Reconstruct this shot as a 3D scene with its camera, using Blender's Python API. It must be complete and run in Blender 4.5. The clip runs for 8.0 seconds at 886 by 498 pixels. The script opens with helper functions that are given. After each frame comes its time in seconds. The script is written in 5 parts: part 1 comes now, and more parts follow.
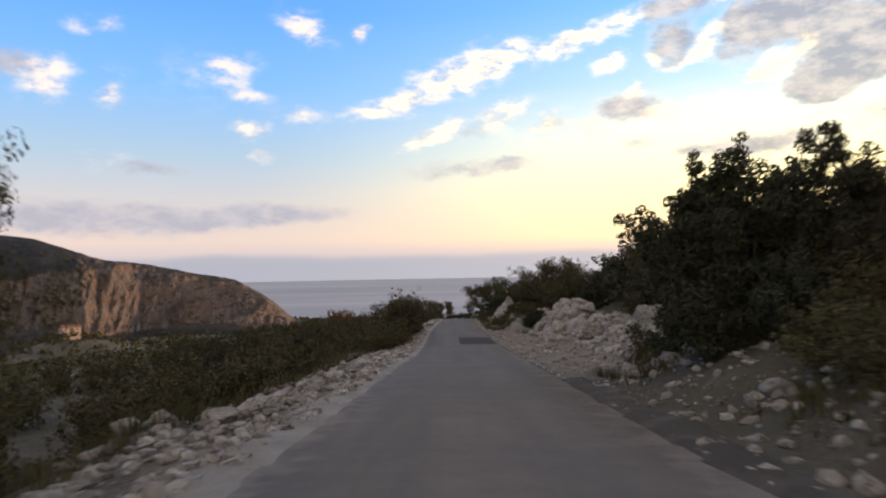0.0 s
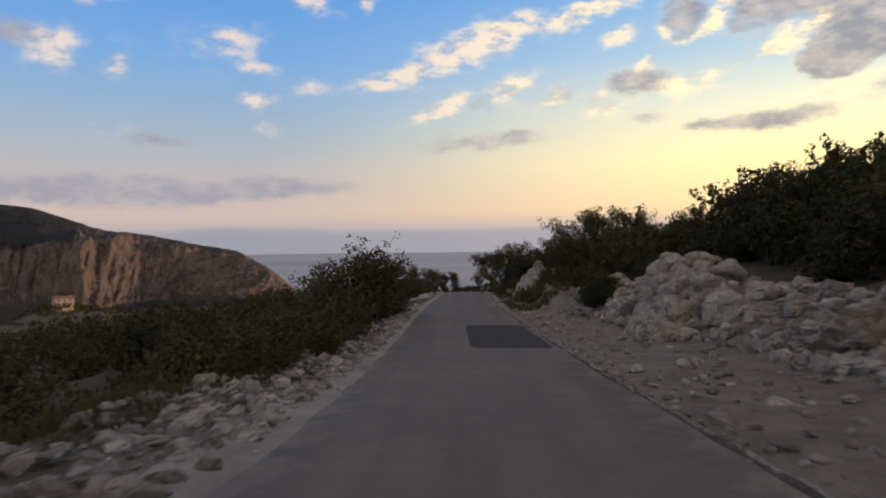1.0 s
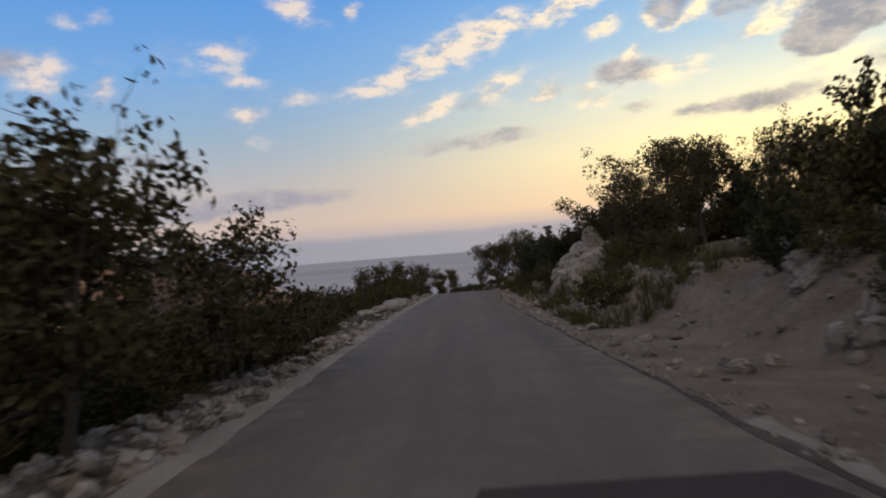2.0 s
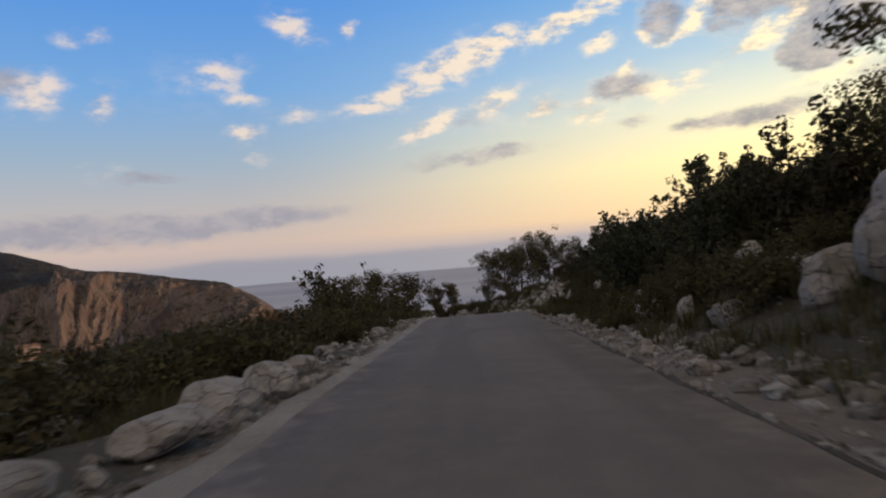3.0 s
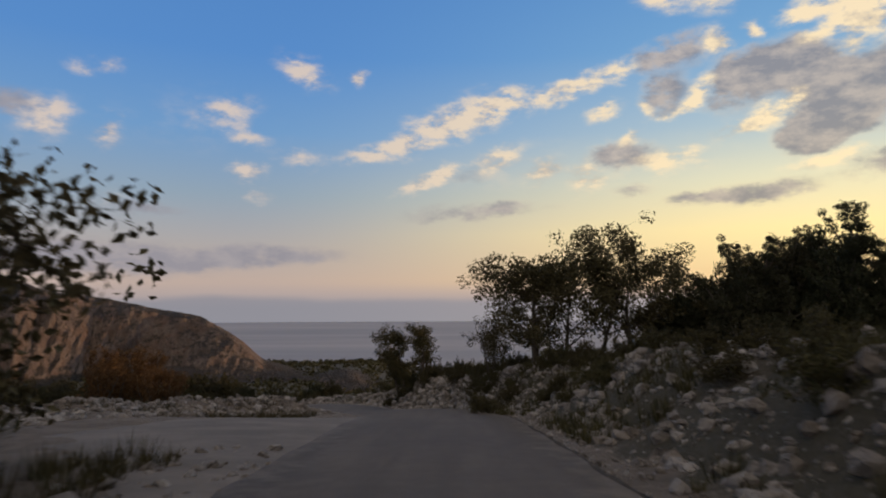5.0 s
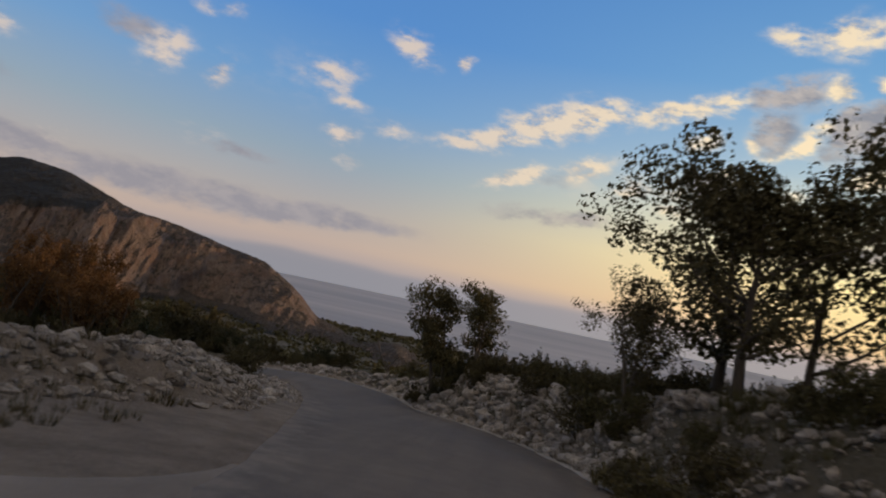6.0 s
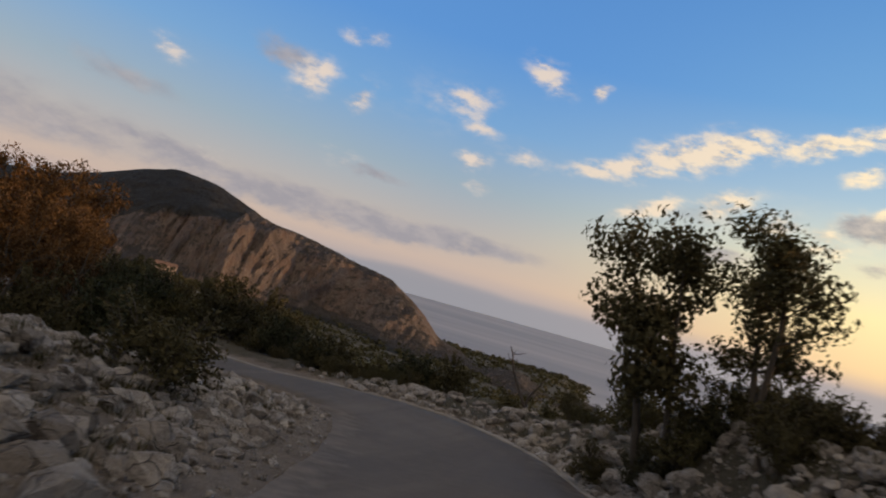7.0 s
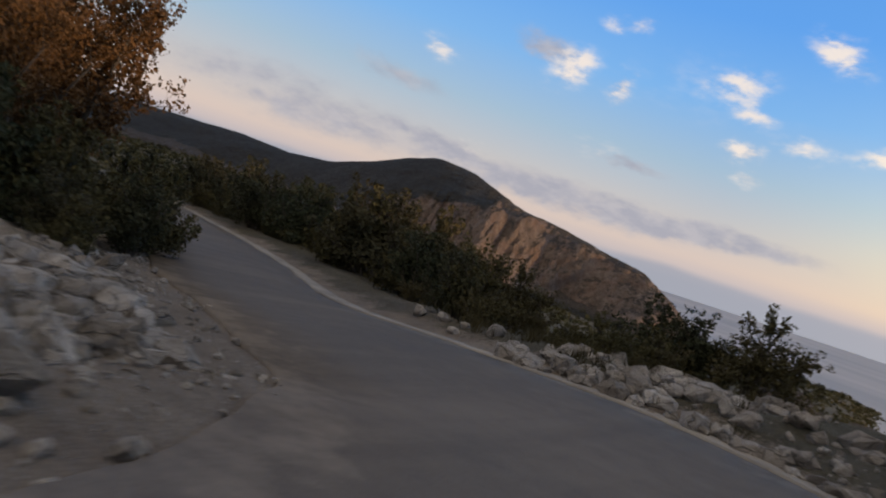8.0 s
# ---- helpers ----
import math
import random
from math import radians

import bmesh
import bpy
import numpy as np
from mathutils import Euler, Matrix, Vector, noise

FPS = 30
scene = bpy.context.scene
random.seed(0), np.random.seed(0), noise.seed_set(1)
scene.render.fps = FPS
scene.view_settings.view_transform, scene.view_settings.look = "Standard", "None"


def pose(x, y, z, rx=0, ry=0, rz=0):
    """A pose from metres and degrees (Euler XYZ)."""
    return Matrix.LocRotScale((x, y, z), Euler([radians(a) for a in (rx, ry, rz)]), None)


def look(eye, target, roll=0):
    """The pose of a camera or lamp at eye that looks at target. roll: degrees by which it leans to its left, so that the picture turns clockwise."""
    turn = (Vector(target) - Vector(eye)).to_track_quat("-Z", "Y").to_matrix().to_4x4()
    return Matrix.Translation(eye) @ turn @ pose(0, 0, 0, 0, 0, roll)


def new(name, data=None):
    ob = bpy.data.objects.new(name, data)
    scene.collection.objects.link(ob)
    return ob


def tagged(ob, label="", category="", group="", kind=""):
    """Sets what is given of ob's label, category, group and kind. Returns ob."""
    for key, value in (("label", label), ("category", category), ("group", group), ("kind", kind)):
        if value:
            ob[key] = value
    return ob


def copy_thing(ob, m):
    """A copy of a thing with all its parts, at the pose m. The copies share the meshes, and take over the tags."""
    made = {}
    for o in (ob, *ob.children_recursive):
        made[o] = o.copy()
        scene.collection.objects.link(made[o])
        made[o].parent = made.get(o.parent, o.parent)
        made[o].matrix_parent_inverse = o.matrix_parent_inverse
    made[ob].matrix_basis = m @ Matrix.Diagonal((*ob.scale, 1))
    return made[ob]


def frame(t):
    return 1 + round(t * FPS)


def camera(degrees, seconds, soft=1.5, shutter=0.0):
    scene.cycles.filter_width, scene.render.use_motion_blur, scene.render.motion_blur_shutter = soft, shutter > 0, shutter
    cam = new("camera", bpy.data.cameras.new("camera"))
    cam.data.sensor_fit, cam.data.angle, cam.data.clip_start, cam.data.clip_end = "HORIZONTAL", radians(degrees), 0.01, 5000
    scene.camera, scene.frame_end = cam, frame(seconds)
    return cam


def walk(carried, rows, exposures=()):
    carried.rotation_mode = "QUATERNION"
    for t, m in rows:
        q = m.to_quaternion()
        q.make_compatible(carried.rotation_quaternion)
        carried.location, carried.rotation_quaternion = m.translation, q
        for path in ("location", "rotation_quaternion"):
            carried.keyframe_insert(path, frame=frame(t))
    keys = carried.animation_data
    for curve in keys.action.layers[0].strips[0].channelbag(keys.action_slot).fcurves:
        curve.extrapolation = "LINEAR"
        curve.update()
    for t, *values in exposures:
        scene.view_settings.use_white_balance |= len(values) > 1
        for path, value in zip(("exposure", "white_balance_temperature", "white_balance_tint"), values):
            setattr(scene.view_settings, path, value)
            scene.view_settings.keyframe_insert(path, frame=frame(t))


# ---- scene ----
from itertools import product

# ------------------------------------------------------------------ camera
cam = camera(64.6, 8.0, soft=2.0, shutter=0.14)
PATH = [
    (0, (0.0, 0.0, 0.004), (-0.044, 1.999, 0.051), -1.0),
    (0.5, (-0.126, 10.833, -0.943), (-0.18, 12.832, -0.957), -0.4),
    (1, (-0.095, 21.582, -1.717), (-0.159, 23.581, -1.744), -0.6),
    (1.5, (-0.028, 32.122, -2.599), (-0.098, 34.12, -2.615), -4.3),
    (1.7, (0.015, 36.201, -2.967), (-0.047, 38.2, -2.983), -4.1),
    (2.8, (-0.381, 59.343, -4.129), (-0.445, 61.342, -4.178), -5.5),
    (3, (-0.53, 63.191, -4.472), (-0.582, 65.19, -4.45), -4.7),
    (3.5, (-0.259, 74.01, -4.716), (-0.273, 76.009, -4.65), -4.4),
    (4, (0.089, 84.617, -5.195), (0.089, 86.616, -5.132), -3.1),
    (4.2, (0.249, 88.939, -5.606), (0.246, 90.939, -5.573), -3.3),
    (5.3, (-0.194, 112.256, -7.454), (-0.22, 114.246, -7.253), 3.5),
    (5.5, (-0.301, 116.201, -7.824), (-0.334, 118.194, -7.661), 6.5),
    (6, (-1.133, 126.175, -8.878), (-1.358, 128.158, -8.752), 11.8),
    (6.5, (-2.734, 135.697, -10.093), (-3.137, 137.653, -9.986), 14.2),
    (7, (-4.694, 144.545, -11.143), (-5.277, 146.455, -11.028), 15.4),
    (7.5, (-6.876, 151.411, -12.276), (-7.713, 153.227, -12.305), 18.5),
    (8, (-8.867, 158.821, -13.469), (-10.049, 160.431, -13.581), 17.8),
]
EXPOSURES = [(0, 0.86, 6580, 2), (0.5, 0.49, 6560, 3), (1.5, 0.36, 6640, 3), (3.0, 0.33, 6620, 3), (4.0, 0.2, 6760, 4), (5.5, 0.0, 6760, 3), (6.0, 0.06, 6800, 2.5), (6.5, 0.15, 6850, 2), (7.0, 0.24, 6950, 2), (7.5, 0.42, 6850, 1), (8.0, 0.52, 6450, 0)]
walk(cam, [(t, look(eye, target, roll)) for t, eye, target, roll in PATH], EXPOSURES)

# ------------------------------------------------------------------ sky and sun
SUN_AZ, SUN_EL = -74.0, 0.5          # degrees; azimuth to the left of +y
GLOW_AZ = -36.0                       # the sun's glow in the sky; SUN_AZ is turned aside to light the cliffs


def way(az, el):
    a, e = radians(az), radians(el)
    return Vector((-math.sin(a) * math.cos(e), math.cos(a) * math.cos(e), math.sin(e)))


class Tree:
    """Short hand for node trees."""

    def __init__(self, tree):
        self.t = tree
        tree.nodes.clear()

    def add(self, kind, ins=(), **settings):
        n = self.t.nodes.new(kind)
        for k, v in settings.items():
            setattr(n, k, v)
        for k, v in (ins.items() if isinstance(ins, dict) else enumerate(ins)):
            if v is None:
                continue
            if isinstance(v, bpy.types.NodeSocket):
                self.t.links.new(v, n.inputs[k])
            else:
                n.inputs[k].default_value = v
        return n

    def math(self, op, a, b=None, clamp=False):
        return self.add("ShaderNodeMath", (a, b), operation=op, use_clamp=clamp).outputs[0]

    def rng(self, v, a, b, c=0.0, d=1.0, smooth=False):
        n = self.add("ShaderNodeMapRange", {"Value": v, "From Min": a, "From Max": b, "To Min": c, "To Max": d})
        n.interpolation_type = "SMOOTHSTEP" if smooth else "LINEAR"
        return n.outputs[0]

    def mix(self, f, a, b, blend="MIX"):
        n = self.add("ShaderNodeMix", data_type="RGBA", blend_type=blend)
        for k, v in ((0, f), (6, a), (7, b)):
            if isinstance(v, bpy.types.NodeSocket):
                self.t.links.new(v, n.inputs[k])
            else:
                n.inputs[k].default_value = v if k == 0 else (*v[:3], 1)
        return n.outputs[2]

    def ramp(self, f, stops):
        n = self.add("ShaderNodeValToRGB", (f,))
        e = n.color_ramp.elements
        while len(e) < len(stops):
            e.new(0.5)
        for el, (p, c) in zip(e, stops):
            el.position, el.color = p, (*c, 1)
        return n.outputs[0]

    def noise(self, vec, scale, detail=4.0, rough=0.55, out=0):
        n = self.add("ShaderNodeTexNoise", {"Vector": vec, "Scale": scale, "Detail": detail, "Roughness": rough})
        return n.outputs[out]


def sky_world():
    world = bpy.data.worlds.new("dusk_sky")
    scene.world = world
    world.use_nodes = True
    k = Tree(world.node_tree)
    ray = k.add("ShaderNodeTexCoord").outputs["Generated"]
    sep = k.add("ShaderNodeSeparateXYZ", (ray,)).outputs
    el = k.math("ARCSINE", sep[2])
    deg = k.math("MULTIPLY", el, 57.2958)
    # nearness to the sun's glow, in degrees
    toward = k.add("ShaderNodeVectorMath", (ray, way(GLOW_AZ, 2.0)), operation="DOT_PRODUCT").outputs["Value"]
    off = k.math("MULTIPLY", k.math("ARCCOSINE", k.math("MINIMUM", toward, 0.99999)), 57.2958)
    far_side = k.ramp(k.rng(deg, -5, 90), [((d + 5) / 95, c) for d, c in SKY_FAR])
    sun_side = k.ramp(k.rng(deg, -5, 90), [((d + 5) / 95, c) for d, c in SKY_SUN])
    nearsun = k.rng(off, 6, 55, 1, 0, smooth=True)
    base = k.mix(nearsun, far_side, sun_side)
    base = k.mix(k.rng(sep[1], 0.15, -0.5, 0, 0.75, smooth=True), base, (0.46, 0.37, 0.305))     # unseen sky behind, made warm grey to take blue off the ground
    nish = k.add("ShaderNodeTexSky", sky_type="NISHITA", sun_disc=False, sun_elevation=radians(SUN_EL),
                 sun_rotation=radians(-SUN_AZ), altitude=500.0)
    base = k.mix(1.0, base, k.mix(1.0, nish.outputs[0], (0.012, 0.012, 0.014), "MULTIPLY"), "ADD")
    # ragged clouds: soft ovals, their edges broken by noise
    flat = k.add("ShaderNodeVectorMath", (ray, (1, 1, 2.2)), operation="MULTIPLY").outputs[0]
    bend = k.add("ShaderNodeTexNoise", {"Vector": flat, "Scale": 22.0, "Detail": 5.0, "Roughness": 0.6}).outputs["Color"]
    bend = k.add("ShaderNodeVectorMath", (bend, (0.5, 0.5, 0.5)), operation="SUBTRACT").outputs[0]
    bend = k.add("ShaderNodeVectorMath", {0: bend, "Scale": 0.032}, operation="SCALE").outputs[0]
    moved = k.add("ShaderNodeVectorMath", (ray, bend), operation="ADD").outputs[0]
    sums = {}
    for i, (sort, az, elv, wide, high, tilt, weight) in enumerate(CLOUDS):
        c = way(az, elv)
        side = Vector((c.y, -c.x, 0)).normalized()
        up = side.cross(c)
        rot = Matrix((c, side, up)).transposed() @ Matrix.Rotation(radians(-tilt), 3, "X")
        m = k.add("ShaderNodeMapping", {"Vector": moved, "Location": c, "Rotation": rot.to_euler(),
                                        "Scale": (9, radians(wide), radians(high))}, vector_type="TEXTURE")
        d = k.add("ShaderNodeVectorMath", (m.outputs[0],), operation="LENGTH").outputs["Value"]
        v = k.rng(d, 1.35, 0.0, 0.0, weight, smooth=True)
        sums[sort] = k.math("ADD", sums[sort], v) if sort in sums else v
        if i % 12 == 11:        # sum the clouds in batches, so that few values are held at once
            after = k.math("MULTIPLY", k.math("ADD", sums["lit"], sums["dim"]), 1e-7)
            moved = k.add("ShaderNodeVectorMath", (moved, after), operation="ADD").outputs[0]
    puff = k.noise(flat, 26.0, 5.0, 0.58)
    soft = k.noise(flat, 11.0, 6.0, 0.62)
    lit = k.math("MULTIPLY", sums["lit"], k.rng(puff, 0.34, 0.64, 0.12, 1.5))
    dim = k.math("MULTIPLY", sums["dim"], k.rng(soft, 0.32, 0.66, 0.3, 1.5))
    lit_colour = k.mix(nearsun, (0.68, 0.56, 0.52), (1.08, 0.84, 0.54))
    dim_colour = k.mix(nearsun, (0.33, 0.31, 0.37), (0.31, 0.285, 0.31))
    lit = k.math("MULTIPLY", lit, k.rng(dim, 0.5, 1.3, 1.0, 0.7))
    lit_colour = k.mix(k.rng(k.math("ADD", puff, k.math("MULTIPLY", soft, 0.8)), 0.94, 0.70, 0, 0.8), lit_colour, dim_colour)
    fold = k.noise(flat, 24.0, 5.0, 0.62)
    dim_colour = k.mix(k.math("MULTIPLY", k.rng(fold, 0.40, 0.62), k.rng(nearsun, 0.15, 0.6, 0.3, 1.0)), k.mix(1.0, dim_colour, (0.86, 0.87, 0.90), "MULTIPLY"), k.mix(1.0, dim_colour, (1.62, 1.48, 1.26), "MULTIPLY"))
    # thin edges of the grey clouds let the low sun through
    edge = k.math("MULTIPLY", k.rng(dim, 0.5, 0.16, 0, 0.75), k.rng(nearsun, 0.25, 0.6))
    base = k.mix(k.rng(dim, 0.04, 0.85, 0, 0.88, smooth=True), base, k.mix(edge, dim_colour, lit_colour))
    base = k.mix(k.rng(lit, 0.02, 1.15, 0, 0.92, smooth=True), base, lit_colour)
    # far bank of haze along the horizon
    rim = k.math("ADD", deg, k.rng(k.noise(ray, 5.0, 3, 0.5), 0.3, 0.7, -0.35, 0.35))
    base = k.mix(k.rng(rim, 1.15, 0.45, 0, 0.75, smooth=True), base, k.mix(nearsun, (0.26, 0.255, 0.315), (0.38, 0.335, 0.36)))
    out = k.add("ShaderNodeBackground", (base, SKY_STRENGTH))
    k.add("ShaderNodeOutputWorld", (out.outputs[0],))


SKY_STRENGTH = 1.0
# colours by height in degrees: away from the sun, and round it
# stops from 52 up lie out of view, warmed for the ground's light
SKY_FAR = [(-4, (0.28, 0.28, 0.32)), (-1.2, (0.31, 0.30, 0.345)), (0.3, (0.315, 0.295, 0.34)), (1.1, (0.42, 0.345, 0.36)), (2.2, (0.50, 0.385, 0.36)), (5, (0.41, 0.37, 0.39)),
           (9, (0.275, 0.35, 0.465)), (14, (0.155, 0.31, 0.59)), (20, (0.092, 0.245, 0.595)), (32, (0.07, 0.20, 0.53)), (52, (0.42, 0.34, 0.275)), (88, (0.48, 0.38, 0.295))]
SKY_SUN = [(-4, (0.33, 0.30, 0.32)), (-1.2, (0.37, 0.34, 0.36)), (0.3, (0.42, 0.355, 0.37)), (1.1, (0.56, 0.42, 0.37)), (2.2, (0.93, 0.63, 0.34)), (6, (1.08, 0.84, 0.42)),
           (10, (0.82, 0.76, 0.56)), (14, (0.46, 0.56, 0.64)), (20, (0.20, 0.40, 0.67)), (32, (0.09, 0.26, 0.60)), (52, (0.45, 0.36, 0.285)), (88, (0.49, 0.39, 0.30))]
CLOUDS = []


def cloud(sort, az, el, wide, high, tilt=0.0, weight=1.0):
    CLOUDS.append((sort, az, el, wide * 1.4, high * 1.4, tilt, weight))


# scattered puffs over the sea
cloud("lit", 12.1, 18.7, 2.0, 1.0, -25, 0.95)
cloud("lit", 7.7, 18.5, 0.7, 0.5, 0, 0.9)
cloud("lit", 30.8, 13.6, 1.8, 1.3, 25, 0.9)
cloud("dim", 33.0, 14.6, 2.2, 0.9, -10, 0.8)
cloud("lit", 26.8, 13.1, 0.8, 1.0, 0, 0.8)
cloud("lit", 28.4, 17.5, 1.1, 0.6, 0, 0.6)
cloud("lit", 26.4, 17.9, 0.8, 0.6, 0, 0.55)
cloud("lit", 18.2, 15.4, 1.9, 0.9, 10, 0.6)
cloud("lit", 16.7, 13.6, 1.6, 0.6, -12, 0.55)
cloud("lit", 16.5, 10.7, 1.3, 0.7, 8, 0.9)
cloud("lit", 15.8, 8.9, 1.3, 0.5, 0, 0.5)
cloud("lit", 12.3, 12.0, 1.8, 0.6, -6, 0.7)
cloud("lit", 20.0, 14.6, 6.0, 2.4, 0, 0.2)
# long slanting streak in the middle
cloud("lit", 6.8, 12.6, 2.4, 0.6, 16, 0.9)
cloud("lit", 2.6, 14.1, 2.8, 1.2, 24)
cloud("lit", -1.8, 15.7, 2.6, 1.5, 24)
cloud("lit", -4.2, 16.5, 1.6, 0.9, 22)
cloud("lit", -7.6, 16.8, 1.8, 0.9, 18)
cloud("lit", -10.6, 17.7, 1.8, 0.8, 18)
cloud("lit", -13.8, 18.5, 1.5, 0.8, 18)
cloud("lit", -12.5, 15.6, 1.3, 0.6, 18)
cloud("lit", 2.6, 10.2, 2.0, 0.6, 22)
cloud("lit", 0.4, 11.2, 1.0, 0.6, 18, 0.8)
cloud("lit", -3.5, 12.3, 2.0, 0.8, 18, 0.85)
cloud("dim", -2.0, 11.0, 2.2, 0.6, 10, 0.35)
cloud("lit", -7.4, 11.1, 1.3, 1.0, 15, 0.7)
cloud("lit", -5.0, 11.4, 5.0, 1.6, 14, 0.25)
cloud("dim", -2.6, 8.0, 5.0, 0.6, 4, 0.75)
# grey puffs with burning rims towards the sun
cloud("dim", -17.2, 16.5, 1.5, 1.3, 20, 1.05)
cloud("lit", -17.9, 15.1, 1.7, 0.45, 14, 0.95)
cloud("lit", -19.5, 16.1, 0.6, 0.9, -20, 0.9)
cloud("lit", -20.4, 17.1, 0.7, 0.7, 0, 0.7)
cloud("lit", -15.8, 15.5, 0.5, 0.7, 20, 0.75)
cloud("dim", -16.8, 19.5, 1.8, 0.9, 10, 0.85)
cloud("dim", -19.2, 19.7, 1.7, 1.1, 10, 0.95)
cloud("lit", -21.2, 19.7, 0.9, 1.0, 20, 1.05)
cloud("dim", -22.5, 16.5, 2.0, 1.7, 20, 1.0)
cloud("dim", -24.6, 17.6, 2.4, 1.5, 18, 1.1)
cloud("dim", -27.6, 17.2, 2.0, 1.6, 10, 1.0)
cloud("dim", -29.2, 14.2, 3.0, 1.9, 14, 1.2)
cloud("dim", -32.2, 15.6, 3.0, 2.2, 10, 1.1)
cloud("dim", -27.6, 12.4, 1.8, 1.0, 10, 0.95)
cloud("lit", -22.2, 13.4, 1.4, 0.5, 12)
cloud("lit", -24.6, 14.3, 1.4, 0.75, 22, 1.1)
cloud("lit", -26.4, 15.3, 0.8, 0.6, 40, 0.9)
cloud("lit", -28.2, 19.2, 1.6, 0.5, 8, 0.8)
cloud("lit", -30.0, 18.2, 0.9, 0.7, 0, 0.8)
cloud("lit", -23.8, 20.4, 0.6, 0.5)
cloud("lit", -27.0, 20.7, 1.2, 0.4)
cloud("lit", -21.1, 23.6, 1.5, 1.4, 10)
cloud("lit", -17.4, 23.4, 1.7, 0.7, 4, 0.8)
cloud("lit", -25.8, 24.2, 2.4, 1.0, 6)
cloud("lit", -28.8, 22.2, 1.8, 1.5, 20)
cloud("lit", -30.6, 20.4, 1.4, 1.2, 20, 0.9)
cloud("lit", -34.0, 20.5, 3.0, 2.4, 0, 0.9)
cloud("dim", -13.8, 12.1, 2.6, 0.9, 4, 0.95)
cloud("lit", -14.6, 13.4, 0.9, 0.5, 25, 0.85)
cloud("lit", -10.9, 10.4, 1.0, 1.0, 20, 0.85)
cloud("lit", -17.6, 11.6, 2.2, 0.7, 6, 0.8)
cloud("dim", -14.6, 9.3, 1.6, 0.45, 4, 0.5)
cloud("dim", -19.0, 8.5, 2.2, 0.5, 6, 0.7)
cloud("dim", -24.2, 8.7, 3.4, 0.75, 6, 0.95)
cloud("lit", -28.6, 10.6, 2.6, 0.6, 8, 0.8)
cloud("dim", -32.0, 10.0, 2.4, 0.9, 6, 0.85)
cloud("lit", -15.0, 11.0, 7.0, 1.8, 8, 0.22)
# low bars over the mountain and the far shore
cloud("lit", 27.0, 8.3, 1.7, 0.8, 0, 0.55)
cloud("dim", 24.0, 7.7, 2.6, 0.4, 0, 0.65)
cloud("dim", 24.5, 3.7, 9.0, 1.05, 3, 0.85)
cloud("dim", 15.5, 4.2, 6.0, 0.75, 2, 0.7)
cloud("dim", 34.0, 4.0, 6.0, 1.0, 4, 0.7)
cloud("lit", 36.8, 5.4, 0.8, 0.5)
cloud("dim", 39.5, 4.9, 3.0, 0.5, -5, 0.8)
cloud("dim", 50.0, 4.6, 10.0, 1.8, 0, 0.7)
cloud("dim", 44.0, 9.0, 4.0, 0.8, -5, 0.5)
cloud("lit", 41.5, 12.0, 1.6, 0.9, 0, 0.6)
sky_world()

sun = new("sun", bpy.data.lights.new("sun", "SUN"))
sun.data.energy, sun.data.angle, sun.data.color = 2.1, radians(2.0), (1.0, 0.58, 0.30)
sun.matrix_world = look(way(SUN_AZ, SUN_EL) * 50, (0, 0, 0))

# ------------------------------------------------------------------ materials


def material(name, make, **settings):
    m = bpy.data.materials.new(name)
    m.use_nodes = True
    k = Tree(m.node_tree)
    pos = k.add("ShaderNodeNewGeometry").outputs["Position"]
    colour, rough, bump, strength, dist, extra = make(k, pos)
    ins = {"Base Color": colour, "Roughness": rough, **extra}
    if bump is not None:
        b = k.add("ShaderNodeBump", {"Height": bump, "Strength": strength, "Distance": dist})
        ins["Normal"] = b.outputs[0]
    bs = k.add("ShaderNodeBsdfPrincipled", ins)
    k.add("ShaderNodeOutputMaterial", (bs.outputs[0],))
    return m


def rgb(k, f, a, b):
    return k.mix(f, a, b)


def make_asphalt(k, p):
    grain, mid = k.noise(p, 60, 3, 0.7), k.noise(p, 3.2, 5, 0.7)
    wide = k.noise(p, 0.4, 4, 0.6)
    track = k.noise(k.add("ShaderNodeVectorMath", (p, (1.5, 0.07, 0.1)), operation="MULTIPLY").outputs[0], 1.0, 4, 0.6)
    c = rgb(k, k.rng(wide, 0.3, 0.7), (0.080, 0.069, 0.063), (0.150, 0.132, 0.120))
    c = rgb(k, k.rng(track, 0.42, 0.62, 0, 0.6), c, (0.070, 0.062, 0.060))
    c = rgb(k, k.rng(mid, 0.50, 0.68, 0, 0.22), c, (0.175, 0.155, 0.140))
    c = rgb(k, k.rng(mid, 0.46, 0.32, 0, 0.25), c, (0.056, 0.050, 0.047))
    c = rgb(k, k.rng(grain, 0.35, 0.7, 0, 0.5), c, (0.165, 0.150, 0.138))
    side = k.add("ShaderNodeAttribute", attribute_name="margin").outputs["Fac"]
    blot = k.noise(p, 1.9, 5, 0.7)
    dust = k.rng(k.math("ADD", side, k.rng(blot, 0.3, 0.7, -0.22, 0.22)), 0.74, 1.12, 0, 0.75, smooth=True)
    c = rgb(k, dust, c, (0.245, 0.215, 0.188))
    return c, k.rng(wide, 0.3, 0.7, 0.8, 0.95), k.math("ADD", grain, mid), 0.7, 0.010, {"Specular IOR Level": 0.3}


def make_apron(k, p):
    grain, wide = k.noise(p, 50, 3, 0.7), k.noise(p, 0.6, 5, 0.65)
    c = rgb(k, k.rng(wide, 0.35, 0.65), (0.115, 0.099, 0.087), (0.205, 0.178, 0.156))
    c = rgb(k, k.rng(grain, 0.4, 0.72, 0, 0.4), c, (0.26, 0.24, 0.22))
    return c, 0.92, grain, 0.5, 0.008, {}


